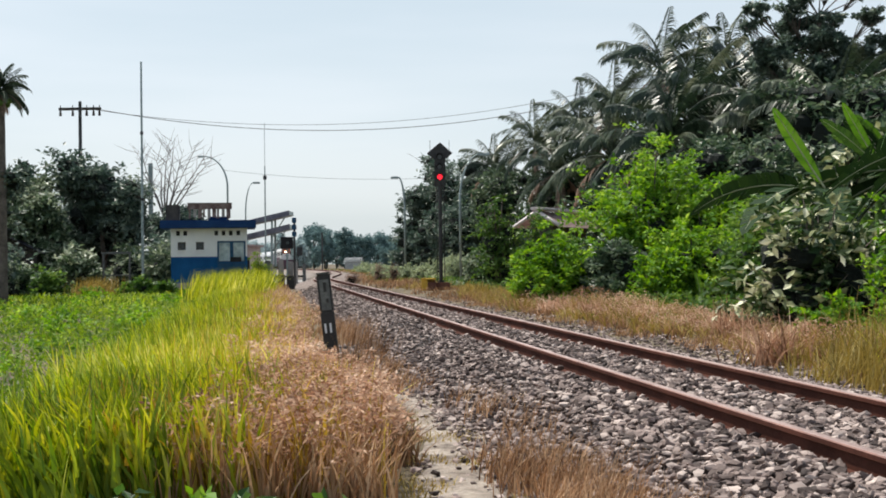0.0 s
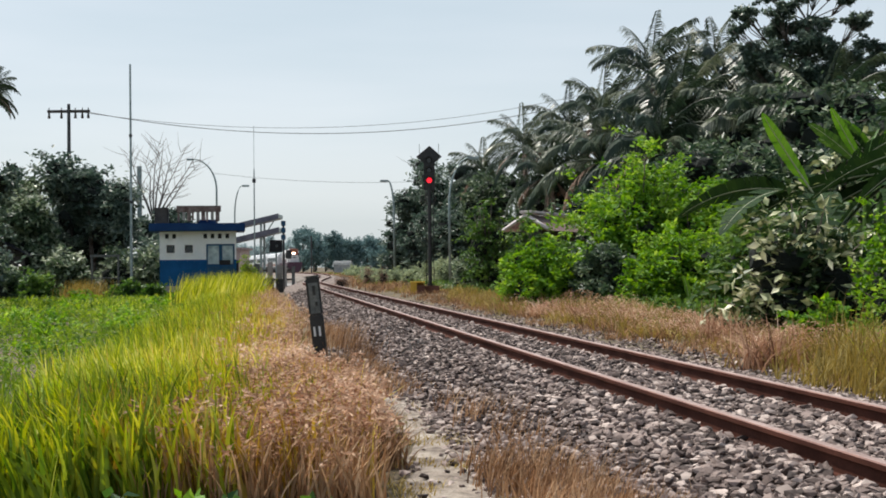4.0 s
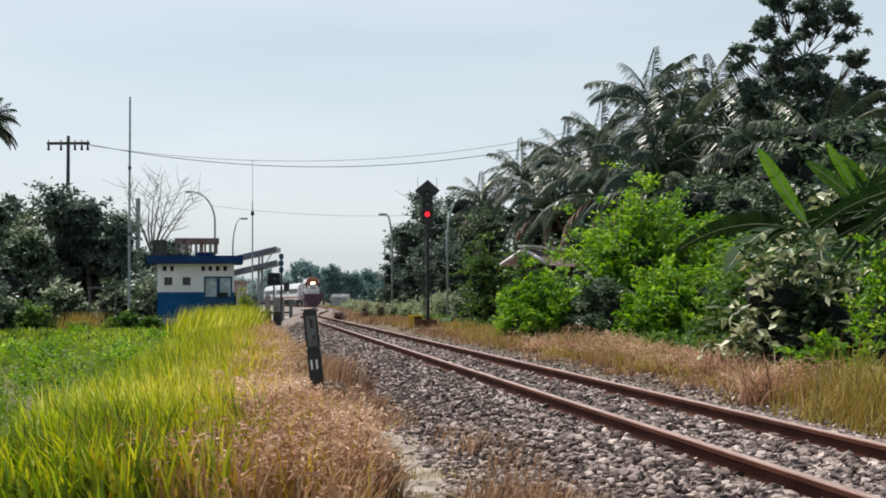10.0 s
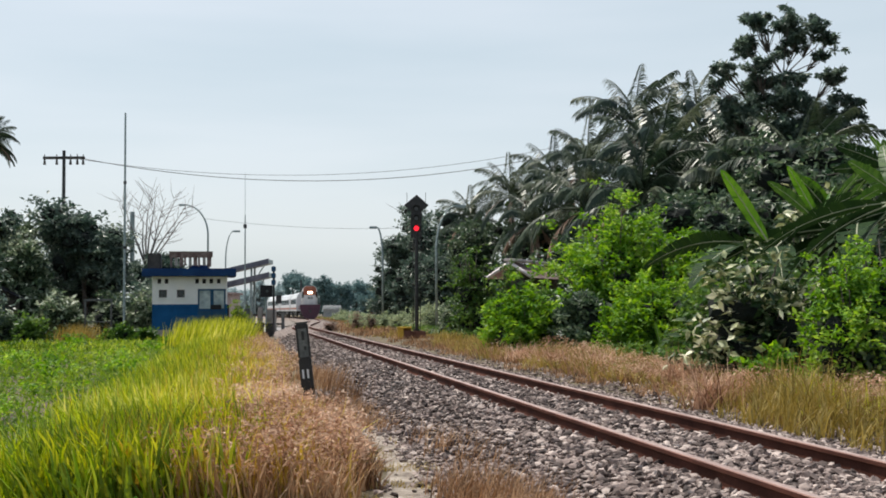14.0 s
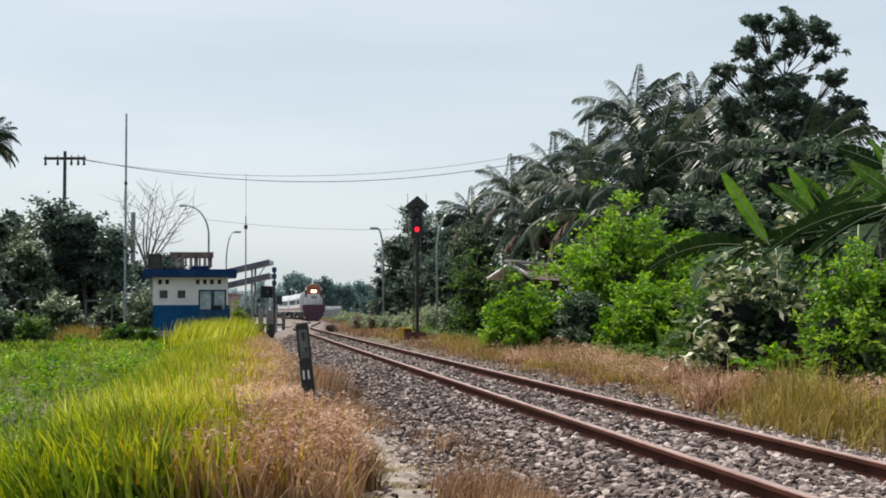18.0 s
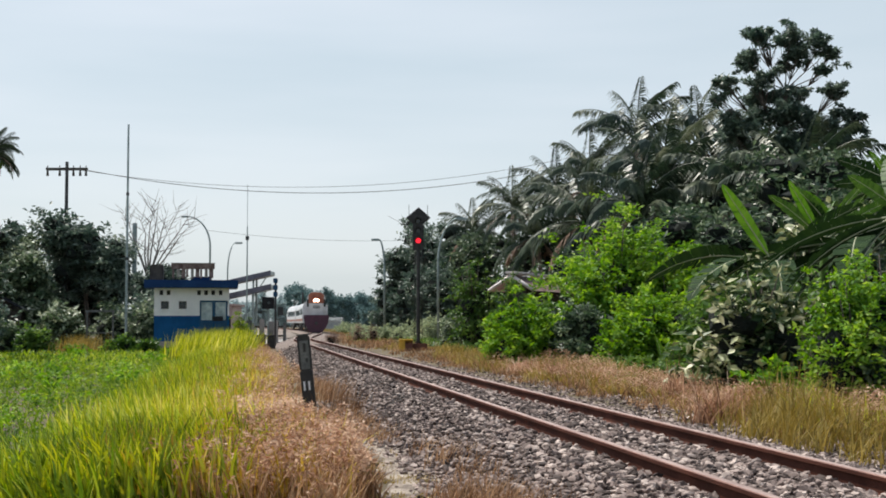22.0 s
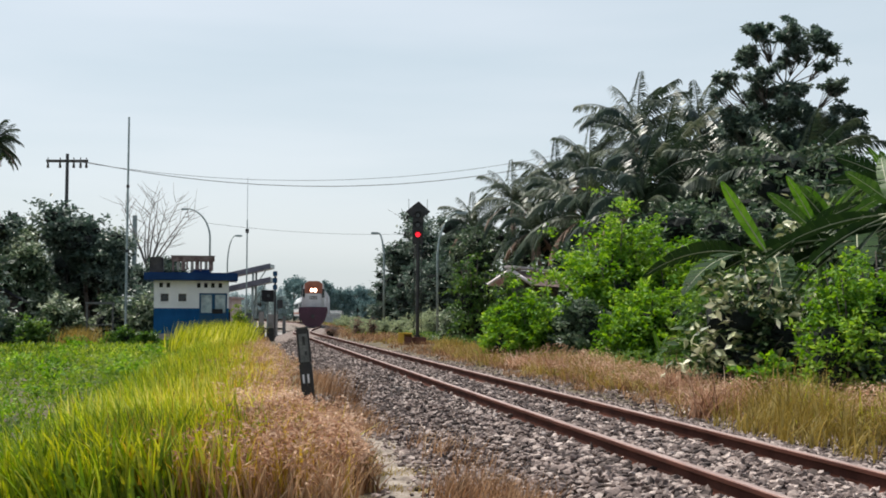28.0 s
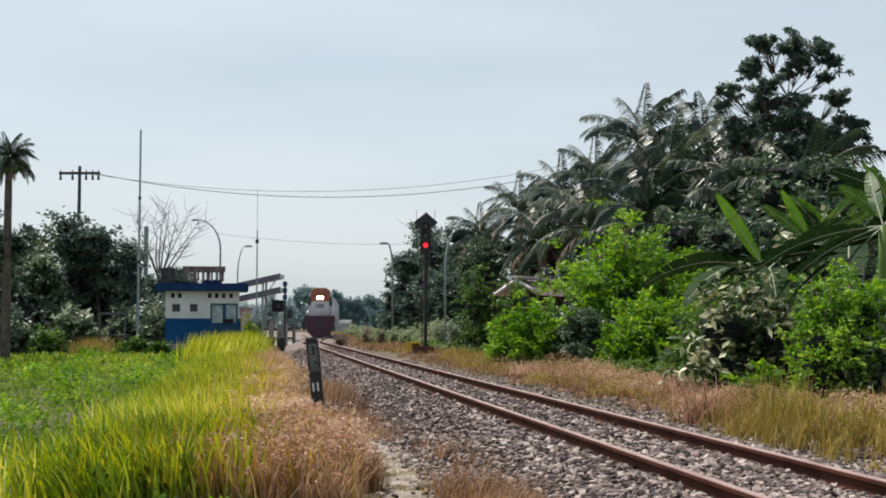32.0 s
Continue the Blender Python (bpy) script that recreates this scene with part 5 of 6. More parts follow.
# wooded distance
for i in range(64):
    x = -72 + i * 1.55 + 0.9 * math.sin(i * 2.1)
    # Trees farther left take the colour with more haze painted in.
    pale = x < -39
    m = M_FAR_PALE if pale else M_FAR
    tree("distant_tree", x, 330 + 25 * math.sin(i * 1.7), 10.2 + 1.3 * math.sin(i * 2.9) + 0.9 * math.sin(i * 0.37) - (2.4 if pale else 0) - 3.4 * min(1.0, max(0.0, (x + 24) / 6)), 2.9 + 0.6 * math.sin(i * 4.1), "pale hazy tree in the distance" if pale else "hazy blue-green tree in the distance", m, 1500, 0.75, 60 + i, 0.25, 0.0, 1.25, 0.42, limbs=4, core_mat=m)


def dead_tree():
    t = thing("bare_tree", pose(-19.9, 85, -0.1), "leafless grey tree behind the cabin", "tree")
    g = np.random.default_rng(12)
    fork = np.array([0.3, 0, 4.6])
    runs = [(np.array([[0, 0, -0.2], [0.1, 0, 2.4], fork]), np.array([0.2, 0.16, 0.13]))]
    for k in range(9):
        a = math.radians(-24 + 7.6 * k + g.normal(0, 3))
        n = g.uniform(4.6, 6.6) * (1 - 0.25 * abs(k - 5) / 5)
        way = np.array([math.sin(a), g.normal(0, 0.25), math.cos(a)])
        side = np.array([math.cos(a), 0, -math.sin(a)])
        L = [fork + way * n * u + side * g.normal(0, 0.16) * u for u in (0, 0.35, 0.7, 1.0)]
        runs.append((np.array(L), np.array([0.075, 0.05, 0.028, 0.01])))
        for q in range(11):
            u = g.uniform(0.3, 0.97)
            o = fork + way * n * u
            d = way * g.uniform(0.5, 1.0) + side * g.choice([-1, 1]) * g.uniform(0.4, 0.9) + np.array([0, g.normal(0, 0.4), 0])
            m = g.uniform(0.7, 1.7)
            runs.append((np.array([o, o + d * m * 0.55 + g.normal(0, 0.05, 3), o + d * m + np.array([0, 0, 0.12])]), np.array([0.02, 0.014, 0.006])))
    part("bare_crown", tubes("bare_crown", runs, M_DEADWOOD, 6), None, t)
    # Length of a steel pole, kept as a part of the tree.
    part("pole_length", drum(0.16, 4.0, 8.4, -0.7, 0.2, 8), M_STEEL, t)


dead_tree()


# ---- banana plants ----
def banana_leaf(length, width, bend, seed, mat, torn=0.25):
    """A leaf along +x with its blade in ribbed strips, some torn apart."""
    g = np.random.default_rng(seed)
    n = 30
    t = np.linspace(0, 1, n + 1)
    P = np.stack([length * t * (1 - 0.15 * bend * t * t), 0 * t, -bend * length * 0.5 * t ** 2.1], 1)
    V, F, k = [], [], 0
    for i in range(n):
        if t[i] < 0.1:
            continue
        for s in (-1, 1):
            w0, w1 = (width * 0.5 * math.sin(math.pi * min(1, (0.06 + 0.94 * (q - 0.1) / 0.9))) ** 0.55 if q < 1 else 0.0 for q in (t[i], t[i + 1]))
            dz = -g.uniform(0.05, 0.35) if g.random() < torn else -0.04
            gap = 0.12 if g.random() < torn else 0.0
            a, b = P[i] + (P[i + 1] - P[i]) * gap, P[i + 1]
            fwd = (P[i + 1] - P[i]) * 1.4
            c = b + np.array([0, s * w1, w1 * (0.22 + dz)]) + fwd
            d = a + np.array([0, s * w0, w0 * (0.22 + dz)]) + fwd
            V += [a, b, c, d]
            F.append((k, k + 1, k + 2, k + 3) if s > 0 else (k + 3, k + 2, k + 1, k))
            k += 4
    me = mesh_np("leaf_blade", V, F, mat)
    rib = tubes("midrib", [(P, np.linspace(0.02, 0.006, n + 1))], M_MIDRIB, 6)
    return me, rib


# Kinds differ in shape and in the light painted into their green.
BANANA_KINDS = [banana_leaf(2.4, 0.62, 0.35, 1, M_BANANA_SHADE), banana_leaf(3.0, 0.58, 0.62, 2, M_BANANA_SHADE, 0.28), banana_leaf(2.6, 0.72, 1.0, 3, M_BANANA_SHADE, 0.3), banana_leaf(1.95, 0.27, 0.3, 4, M_BANANA_LIT, 0.3), banana_leaf(1.5, 0.4, 0.3, 5, M_BANANA_LIT, 0.2), banana_leaf(2.0, 0.36, 0.45, 6, M_BANANA_MID, 0.3)]
SWAYING = []


def banana(x, y, h, leaves, label):
    t = thing("banana_plant", pose(x, y, 0.28), label, "banana plant", "banana plants")
    part("stem", tubes("stem", [(np.stack([np.zeros(6), np.zeros(6), np.linspace(-0.2, h, 6)], 1), np.linspace(0.14, 0.08, 6))], M_LEAF_MID, 10), None, t)
    for k, az, el, size, sway, roll in leaves:
        me, rib = BANANA_KINDS[k]
        m = Matrix.Translation((0, 0, h)) @ pose(0, 0, 0, roll, -el, az) @ Matrix.Diagonal((size, size, size, 1))
        f = part("leaf", me, None, t, "upright young leaf in a sunlit bright green" if k == 3 else "")
        f.matrix_local = m
        part("midrib", rib, None, f)
        if sway:
            SWAYING.append((f, (0, 0, h), az, el, roll, sway))
    return t


BANANA_LABEL = "banana plant with long arching dark leaves"
banana(6.2, 23.4, 2.35, [(3, 186, 56, 0.92, 5, 75), (2, 160, 20, 0.9, 2, 30), (2, 215, 15, 0.9, 2, 0), (0, 20, 40, 0.9, 2, -40), (2, 260, 10, 0.8, 1.5, 0)], BANANA_LABEL)
banana(8.0, 24.0, 2.8, [(1, 182, 0, 1.15, 1.2, 26), (1, 174, -16, 1.0, 1.2, 26), (1, 192, -28, 0.95, 1.2, 20), (2, 250, 10, 1.0, 1.5, 0), (0, 330, 40, 0.9, 2, -40)], BANANA_LABEL)
banana(7.5, 24.6, 2.85, [(3, 184, 60, 0.72, 4, 70), (4, 60, 62, 0.7, 3, -60), (3, 20, 66, 0.5, 3, -70), (5, 165, 48, 0.7, 2, 60), (5, 30, 58, 0.8, 2, -60), (5, 350, 40, 0.8, 2, -50), (2, 215, 10, 0.6, 1.5, 0)], "young banana plant with upright bright leaves")
banana(8.9, 23.6, 3.15, [(1, 184, -6, 0.8, 1.2, 40), (1, 178, -16, 0.75, 1.2, 30), (1, 200, -22, 0.8, 1.2, 20), (3, 150, 66, 0.8, 3, 60), (5, 178, 40, 0.8, 2, 60), (5, 188, 62, 0.75, 2, 70), (0, 20, 40, 1.0, 2, -40), (2, 270, 10, 1.0, 1.5, 0)], BANANA_LABEL)
banana(9.9, 27.0, 4.2, [(0, 178, 8, 0.62, 1.2, 45), (0, 200, -6, 0.7, 1.2, 40), (0, 160, 30, 0.6, 2, 60), (0, 30, 50, 1.0, 2, -50), (2, 230, 10, 0.6, 1.5, 0), (2, 290, 10, 1.0, 1.5, 0)], BANANA_LABEL)
banana(8.9, 28.0, 3.1, [(5, 172, 56, 0.8, 2, 60), (5, 185, 34, 0.8, 2, 50), (5, 20, 66, 0.7, 2, -60), (0, 170, 52, 0.6, 2, 50), (4, 150, 62, 0.9, 3, 60), (2, 240, 10, 0.7, 1.5, 0), (2, 20, 15, 1.0, 1.5, 0)], BANANA_LABEL)
banana(7.3, 20.0, 2.95, [(1, 184, -18, 0.85, 1.2, 30), (1, 172, -4, 0.8, 1.2, 30), (1, 200, -34, 0.7, 1.2, 20), (0, 30, 40, 0.8, 2, -40), (5, 95, 60, 0.7, 2, -40)], BANANA_LABEL)
banana(5.25, 30.0, 0.35, [(4, 200, 82, 0.42, 2, 20), (4, 30, 74, 0.36, 2, -20)], "small banana sprout with pale green upright leaves")
bush("variegated_shrub", 8.7, 30.5, 2.6, 2.0, 4.4, "tall shrub with pale cream and withered leaves", M_LEAF_CREAM, 3000, 0.3, 47, 22)
bush("variegated_shrub", 10.6, 31.0, 2.0, 2.0, 4.2, "tall shrub with pale cream and withered leaves", M_LEAF_CREAM, 2400, 0.3, 48, 18)


# ---- the tin-roofed house among the trees, and far huts ----
def house(x, y, w, d, h, rise, label, roofmat, o=0.5, wall=None, boards=True, turn=0):
    b = thing("house", pose(x, y, float(ground_z(x, y)), 0, 0, turn), label, "house")
    part("wall", box(-w / 2, w / 2, 0, d, -0.2, h), wall or M_DARKWOOD, b)
    for s in (-1, 1):
        bm = bmesh.new()
        q = [(s * (w / 2 + o), -o, h - 0.25), (0, -o, h + rise), (0, d + o, h + rise), (s * (w / 2 + o), d + o, h - 0.25)]
        bm.faces.new([bm.verts.new(v) for v in q])
        bmesh.ops.solidify(bm, geom=bm.faces, thickness=0.06)
        part("roof_slope", bm, roofmat, b, "sloping sheet roof")
        if boards:
            part("barge_board", tubes("barge_board", [([(s * (w / 2 + o), -o - 0.03, h - 0.24), (0, -o - 0.03, h + rise)], 0.075)], M_ROOFPALE, 4), None, b, "pale pinkish roof edge board")
    if boards:
        part("ridge_cap", box(-0.22, 0.22, -o - 0.15, d + o, h + rise + 0.05, h + rise + 0.16, 0.03), M_ROOFPALE, b)
    part("gable", prism([(-w / 2, h), (w / 2, h), (0, h + rise - 0.1)], 0.0, 0.1), M_DARKWOOD, b)
    return b


house(3.0, 50, 0.9, 4, 2.74, 0.36, "small house with a faded red roof among the trees", M_ROOFRED, 0.5, None, True, -24)
house(-18.0, 232, 2.0, 2.9, 1.8, 0.5, "small pale hut in the distance", M_HAZEROOF, 0.2, M_HAZEROOF, False, 82)
house(-25.8, 72, 4.0, 4, 2.6, 1.0, "dark shed under the trees by the field", M_ROOFSHEET, 0.5, None, False)


def slab_by_rail():
    sl = thing("concrete_slab", pose(1.78, 5.93, 0.43, 0, 0, 4), "pale slotted concrete slab lying beside the rail", "slab")
    part("back_edge", box(-0.12, 0.42, 0.05, 0.1, 0.02, 0.1, 0.008), M_SLAB, sl)
    part("front_edge", box(-0.02, 0.42, -0.12, -0.07, 0.0, 0.07, 0.008), M_SLAB, sl)
    part("end_edge", box(-0.12, -0.075, -0.12, 0.045, 0.0, 0.09, 0.006), M_SLAB, sl)
    part("slot_floor", box(-0.075, 0.42, -0.07, 0.05, -0.02, 0.01), M_DARK, sl, "slot floor coloured near-black for its shade")
    part("base", box(-0.11, 0.41, -0.11, 0.09, -0.1, -0.021), M_CONCRETE, sl)


slab_by_rail()


def yard_clutter():
    g = thing("yard_gate", pose(-18.4, 68.6, -0.1), "pale pipe gate frame under the trees", "gate")
    for x in (-0.7, 0.7):
        part("upright", drum(0.05, -0.1, 2.3, x, 0, 8), M_POSTGREY, g)
    part("top_bar", box(-0.8, 0.8, -0.05, 0.05, 2.25, 2.36, 0.01), M_POSTGREY, g)
    part("rail", box(-0.7, 0.7, -0.02, 0.02, 1.1, 1.16, 0.008), M_POSTGREY, g)
    for x, y, w in ((-19.6, 62, 0.32), (-15.6, 61, 0.25), (-17.6, 61.5, 0.3)):
        p = thing("concrete_block", pose(x, y, -0.15), "dark stained concrete block at the field edge", "block")
        part("body", box(-w, w, -0.3, 0.3, 0, 0.85, 0.04), M_DARKWOOD, p)
    # Added wall: stands in for a dark mass, no wall is known here.
    w = thing("low_wall", pose(-17.2, 62.6, -0.15), "low dark wall added for the dark mass at the field edge", "wall")
    part("body", box(-1.2, 4.2, 0, 0.25, 0, 0.5, 0.03), M_DARKWOOD, w)
    part("coping", box(-1.25, 4.25, -0.05, 0.3, 0.5, 0.56, 0.02), M_CONCRETE, w)


yard_clutter()


def platform_building():
    b = thing("platform_building", pose(-14.4, 86, 0.0), "low faded pink building beyond the cabin", "building")
    part("wall", box(-0.9, 0.3, 0, 4, -0.1, 2.7, 0.02), M_PINKWALL, b)
    part("roof", box(-1.1, 0.5, -0.4, 4.3, 2.7, 2.85, 0.02), M_ROOFRED, b, "thin faded roof slab")
    # Solid plate with the doorway's inner shade as its colour.
    part("painted_dark_doorway", box(-0.3, 0.2, -0.03, 0.0, 0.0, 2.0), M_DARK, b)
    part("plinth", box(-0.93, 0.33, -0.03, 0.0, -0.1, 0.0), M_CONCRETE, b)
    f = thing("platform_fence", pose(-13.4, 83, 0.2), "low fence of pale posts beyond the cabin", "fence")
    for i in range(7):
        part("post", box(i * 0.52, i * 0.52 + 0.2, -0.08, 0.08, -0.2, 1.35 + 0.12 * (i % 2), 0.02), M_CONCRETE if i % 3 else M_POSTGREY, f)
    for z in (0.45, 1.05):
        part("rail", box(0.1, 3.3, 0.082, 0.13, z, z + 0.12, 0.01), M_DARKWOOD, f)


platform_building()


# ---- grass ----
def along(n, y0, y1, o0, o1, power=1.6, edge=0.0):
    """Points on the ground beside the track, denser near the camera's end."""
    u = rng.uniform(0, 1, n)
    y = y0 * (y1 / y0) ** (u ** (1 / power) if power > 1 else u)
    o = rng.uniform(o0, o1, n) + edge * np.sin(y * 1.3) * rng.uniform(0.3, 1, n)
    x = track_x(y) + o
    return on_ground(x, y)


def patchy(P, scale=0.9, keep=0.5):
    """Leaves out points where a slow noise is low, so that tufts and gaps form."""
    v = np.array([noise.noise(Vector((p[0] * scale, p[1] * scale * 0.6, 3.1))) for p in P])
    return P[v > np.quantile(v, 1 - keep)]


def nodding_heads(P, height, n=7, reach=0.16, size=0.05):
    """Small husks strung along the bent tips of grass stems."""
    m = len(P)
    a = rng.uniform(0, 2 * np.pi, m)
    h = height * rng.uniform(0.6, 1.2, m)
    out = []
    for i in range(n):
        t = i / (n - 1)
        r = reach * (0.25 + t)
        out.append(P + np.stack([np.cos(a) * r + 0.06, np.sin(a) * r, h * (1 + 0.12 * t - 0.34 * t * t)], 1) + rng.normal(0, 0.008, (m, 3)))
    return leaf_arrays(np.concatenate(out), size, 0.38, 0.2, 0.2)


def tufts(n, y0, y1, o0, o1, k, spread, edge=0.15):
    """Feet of grass blades, k to a tuft, the tufts strewn beside the track."""
    C = along(n, y0, y1, o0, o1, 1.0, edge)
    C[:, 0] += rng.normal(0, edge, n)
    return np.repeat(C, k, 0) + np.concatenate([rng.normal(0, spread, (n * k, 2)), np.zeros((n * k, 1))], 1)


def mounds(P, height, scale=0.9):
    """Heights for the blades at P that rise and fall in mounds."""
    v = np.array([noise.noise(Vector((p[0] * scale, p[1] * scale * 0.4, 1.7))) for p in P])
    return height * np.clip(0.85 + 1.1 * v, 0.3, 1.6)


def by_path(P):
    """Keeps the high dry grass off the path and from the foot of the marker post."""
    o, y = P[:, 0] - track_x(P[:, 1]), P[:, 1]
    return P[(o < np.interp(y, [7, 9, 10.5, 12.5, 13, 22, 22.5], [-2.72, -2.64, -2.52, -2.58, -2.9, -2.9, -2.5]))]


def stem_leaves(P, low, high):
    """Moves the feet of blades up the stems that carry them."""
    Q = P.copy()
    Q[:, 2] += rng.uniform(low, high, len(Q))
    return Q


def clear(P, x0, x1, y0, y1):
    """Leaves a patch free of grass."""
    return P[~((P[:, 0] > x0) & (P[:, 0] < x1) & (P[:, 1] > y0) & (P[:, 1] < y1))]


WEED_PATCH = (-2.1, -0.7, 6.0, 8.1)
# the bank: green on the field's side, then yellow, then straw, then brown by the path
P = clear(tufts(1200, 7.9, 64, -4.95, -4.1, 12, 0.07, 0.17), *WEED_PATCH)
V, F = blades(P[::2], 0.58, 0.032, 0.45, 5, 1.0, wind=(-0.2, 0))
stuff("tall_grass", V, F, M_GRASS_LUSH, "lush green grass in tufts along the field edge", "grass")
V, F = blades(stem_leaves(P[1::2], 0.05, 0.36), 0.27, 0.026, 0.55, 3, 0.9, wind=(-0.3, 0))
stuff("tall_grass", V, F, M_GRASS_LUSH, "short green leaves on the grass stems", "grass")
P = clear(tufts(1500, 7.9, 66, -4.75, -3.6, 12, 0.06, 0.2), *WEED_PATCH)
V, F = blades(P[::2], 0.63, 0.03, 0.38, 5, 0.9, wind=(-0.14, 0))
stuff("tall_grass", V, F, M_GRASS_GREEN, "tall yellow-green grass in tufts on the bank", "grass")
V, F = blades(stem_leaves(P[1::2], 0.08, 0.42), 0.27, 0.025, 0.5, 3, 0.9, wind=(-0.22, 0))
stuff("tall_grass", V, F, M_GRASS_GREEN, "short yellow-green leaves on the grass stems", "grass")
P = clear(by_path(tufts(1050, 8.2, 60, -4.2, -3.0, 9, 0.06, 0.3)), *WEED_PATCH)
V, F = blades(P[::2], 0.6, 0.022, 0.36, 5, 0.9, wind=(-0.06, 0))
stuff("straw_stems", V, F, M_STALK, "golden straw stems among the green grass", "grass")
V, F = blades(stem_leaves(P[1::2], 0.1, 0.4), 0.22, 0.026, 0.5, 3, 0.9, wind=(-0.1, 0))
stuff("straw_stems", V, F, M_STALK, "golden withered leaves on the straw stems", "grass")
V, F = blades(tufts(420, 40, 62, -5.9, -3.3, 8, 0.12), 1.12, 0.04, 0.35, 4, 0.8)
stuff("tall_grass", V, F, M_GRASS_GREEN, "high yellow-green clump at the far end of the bank", "grass")
V, F = blades(clear(by_path(tufts(420, 8.4, 40, -3.9, -3.1, 6, 0.06, 0.2)), *WEED_PATCH), 0.56, 0.024, 0.35, 5, 0.9)
stuff("tall_grass", V, F, M_GRASS_GREEN, "yellow-green blades among the dry grass", "grass")
V, F = blades(clear(by_path(tufts(2600, 7.9, 62, -3.65, -2.72, 7, 0.05, 0.15)), *WEED_PATCH), 0.45, 0.017, 0.45, 4, 0.9, wind=(0.06, 0))
stuff("dry_grass", V, F, M_GRASS_DRY, "dry red-brown seeding grass beside the path", "grass")
V, F = blades(clear(by_path(tufts(520, 8.2, 50, -3.7, -2.75, 6, 0.05, 0.2)), *WEED_PATCH), 0.5, 0.016, 0.4, 4, 0.9, wind=(0.04, 0))
stuff("straw_stems", V, F, M_STALK, "pale straw stems in the brown grass", "grass")
V, F = nodding_heads(clear(by_path(np.concatenate([tufts(420, 8.2, 16, -3.5, -2.7, 5, 0.07, 0.2), tufts(330, 16, 46, -3.3, -2.7, 4, 0.07, 0.3)])), *WEED_PATCH), 0.49, 11, 0.1, 0.046)
stuff("seed_heads", V, F, M_SEED, "feathery brown seed heads of the dry grass", "grass")
V, F = blades(tufts(150, 9.6, 14, -2.85, -2.42, 8, 0.05, 0.05), 0.3, 0.014, 0.7, 4, 0.9)
stuff("dry_grass", V, F, M_GRASS_DRY, "dry brown grass hanging over the path", "grass")
# path and ballast edge
V, F = blades(patchy(along(4200, 14.0, 40, -2.6, -1.5, 1.0, 0.12), 0.8, 0.6), 0.16, 0.013, 0.7, 3)
stuff("dry_tufts", V, F, M_GRASS_DRY, "thin dry tufts at the ballast edge", "grass")
V, F = blades(tufts(75, 19.2, 25, -2.3, -1.6, 6, 0.07, 0.1), 0.4, 0.009, 0.4, 3)
stuff("dry_tufts", V, F, M_GRASS_DRY, "thin brown tuft beside the marker post", "grass")
V, F = blades(tufts(170, 6.6, 13.0, -1.68, -1.05, 9, 0.06, 0.05), 0.27, 0.009, 0.55, 3)
stuff("dry_tufts", V, F, M_GRASS_DRY, "thin brown tuft between the path and the stones", "grass")
V, F = blades(tufts(230, 6.6, 9.8, -1.98, -1.45, 9, 0.06, 0.04), 0.25, 0.009, 0.55, 3)
stuff("dry_tufts", V, F, M_GRASS_DRY, "thin brown tuft where the path bends away", "grass")
V, F = blades(tufts(7, 10, 15, -1.2, -0.75, 26, 0.06, 0.0), 0.13, 0.01, 0.9, 3)
stuff("dry_tufts", V, F, M_GRASS_DRY, "small dry tuft growing in the ballast", "grass")
V, F = blades(patchy(along(4500, 6.8, 17, -2.6, -1.85, 1.0, 0.05), 2.2, 0.45), 0.07, 0.009, 1.0, 2)
stuff("path_tufts", V, F, M_GRASS_STRAW, "short straw tufts growing on the path", "grass")
# the far verge: drooping mounds of dry grass
P = tufts(800, 13, 45, 3.1, 4.7, 9, 0.1, 0.17)
V, F = blades(P, mounds(P, 0.36), 0.018, 1.0, 5, 1.2, wind=(-0.3, -0.2))
stuff("verge_grass", V, F, M_GRASS_DRY, "drooping dry brown grass on the far verge", "grass")
P = tufts(420, 13, 34, 3.2, 4.7, 5, 0.12, 0.2)
V, F = nodding_heads(P, mounds(P, 0.36), 7, 0.2, 0.05)
stuff("seed_heads", V, F, M_SEED, "matted brown seed heads on the far verge", "grass")
P = clear(tufts(1700, 9.5, 46, 3.1, 6.2, 8, 0.12, 0.22), -2.3, -0.2, 42, 57.4)
V, F = blades(P, mounds(P, 0.42), 0.02, 0.95, 5, 1.1, wind=(-0.2, -0.1))
stuff("verge_grass", V, F, M_GRASS_STRAW, "straw-yellow grass on the far verge", "grass")
P = clear(tufts(420, 34, 64, 3.3, 6.0, 8, 0.14, 0.25), -2.3, -0.2, 42, 57.4)
V, F = blades(P, mounds(P, 0.36), 0.03, 0.8, 4, 1.0)
stuff("verge_grass", V, F, M_GRASS_STRAW, "straw-green grass towards the signal", "grass")
P = tufts(260, 14, 40, 3.6, 6.0, 8, 0.1, 0.3)
V, F = blades(P, mounds(P, 0.4), 0.02, 0.9, 5, 1.1)
stuff("verge_grass", V, F, M_FIELD, "green blades at the foot of the bushes", "grass")
C = on_ground([4.25, 3.95, 3.75, 3.5, 2.6, 3.2, 2.0], [22.5, 20.6, 17.0, 16.3, 28.5, 25.0, 31.0])
P = np.repeat(C, 150, 0) + np.concatenate([rng.normal(0, 0.2, (len(C) * 150, 2)), np.zeros((len(C) * 150, 1))], 1)
V, F = blades(P, 0.62, 0.018, 1.0, 6, 1.3, wind=(-0.1, -0.1))
stuff("dry_clumps", V, F, M_SEED, "tall drooping clumps of bleached dry grass", "grass")
V, F = blades(patchy(along(9000, 9, 46, 2.5, 3.4, 1.0, 0.2), 0.9, 0.6), 0.13, 0.014, 0.9, 3)
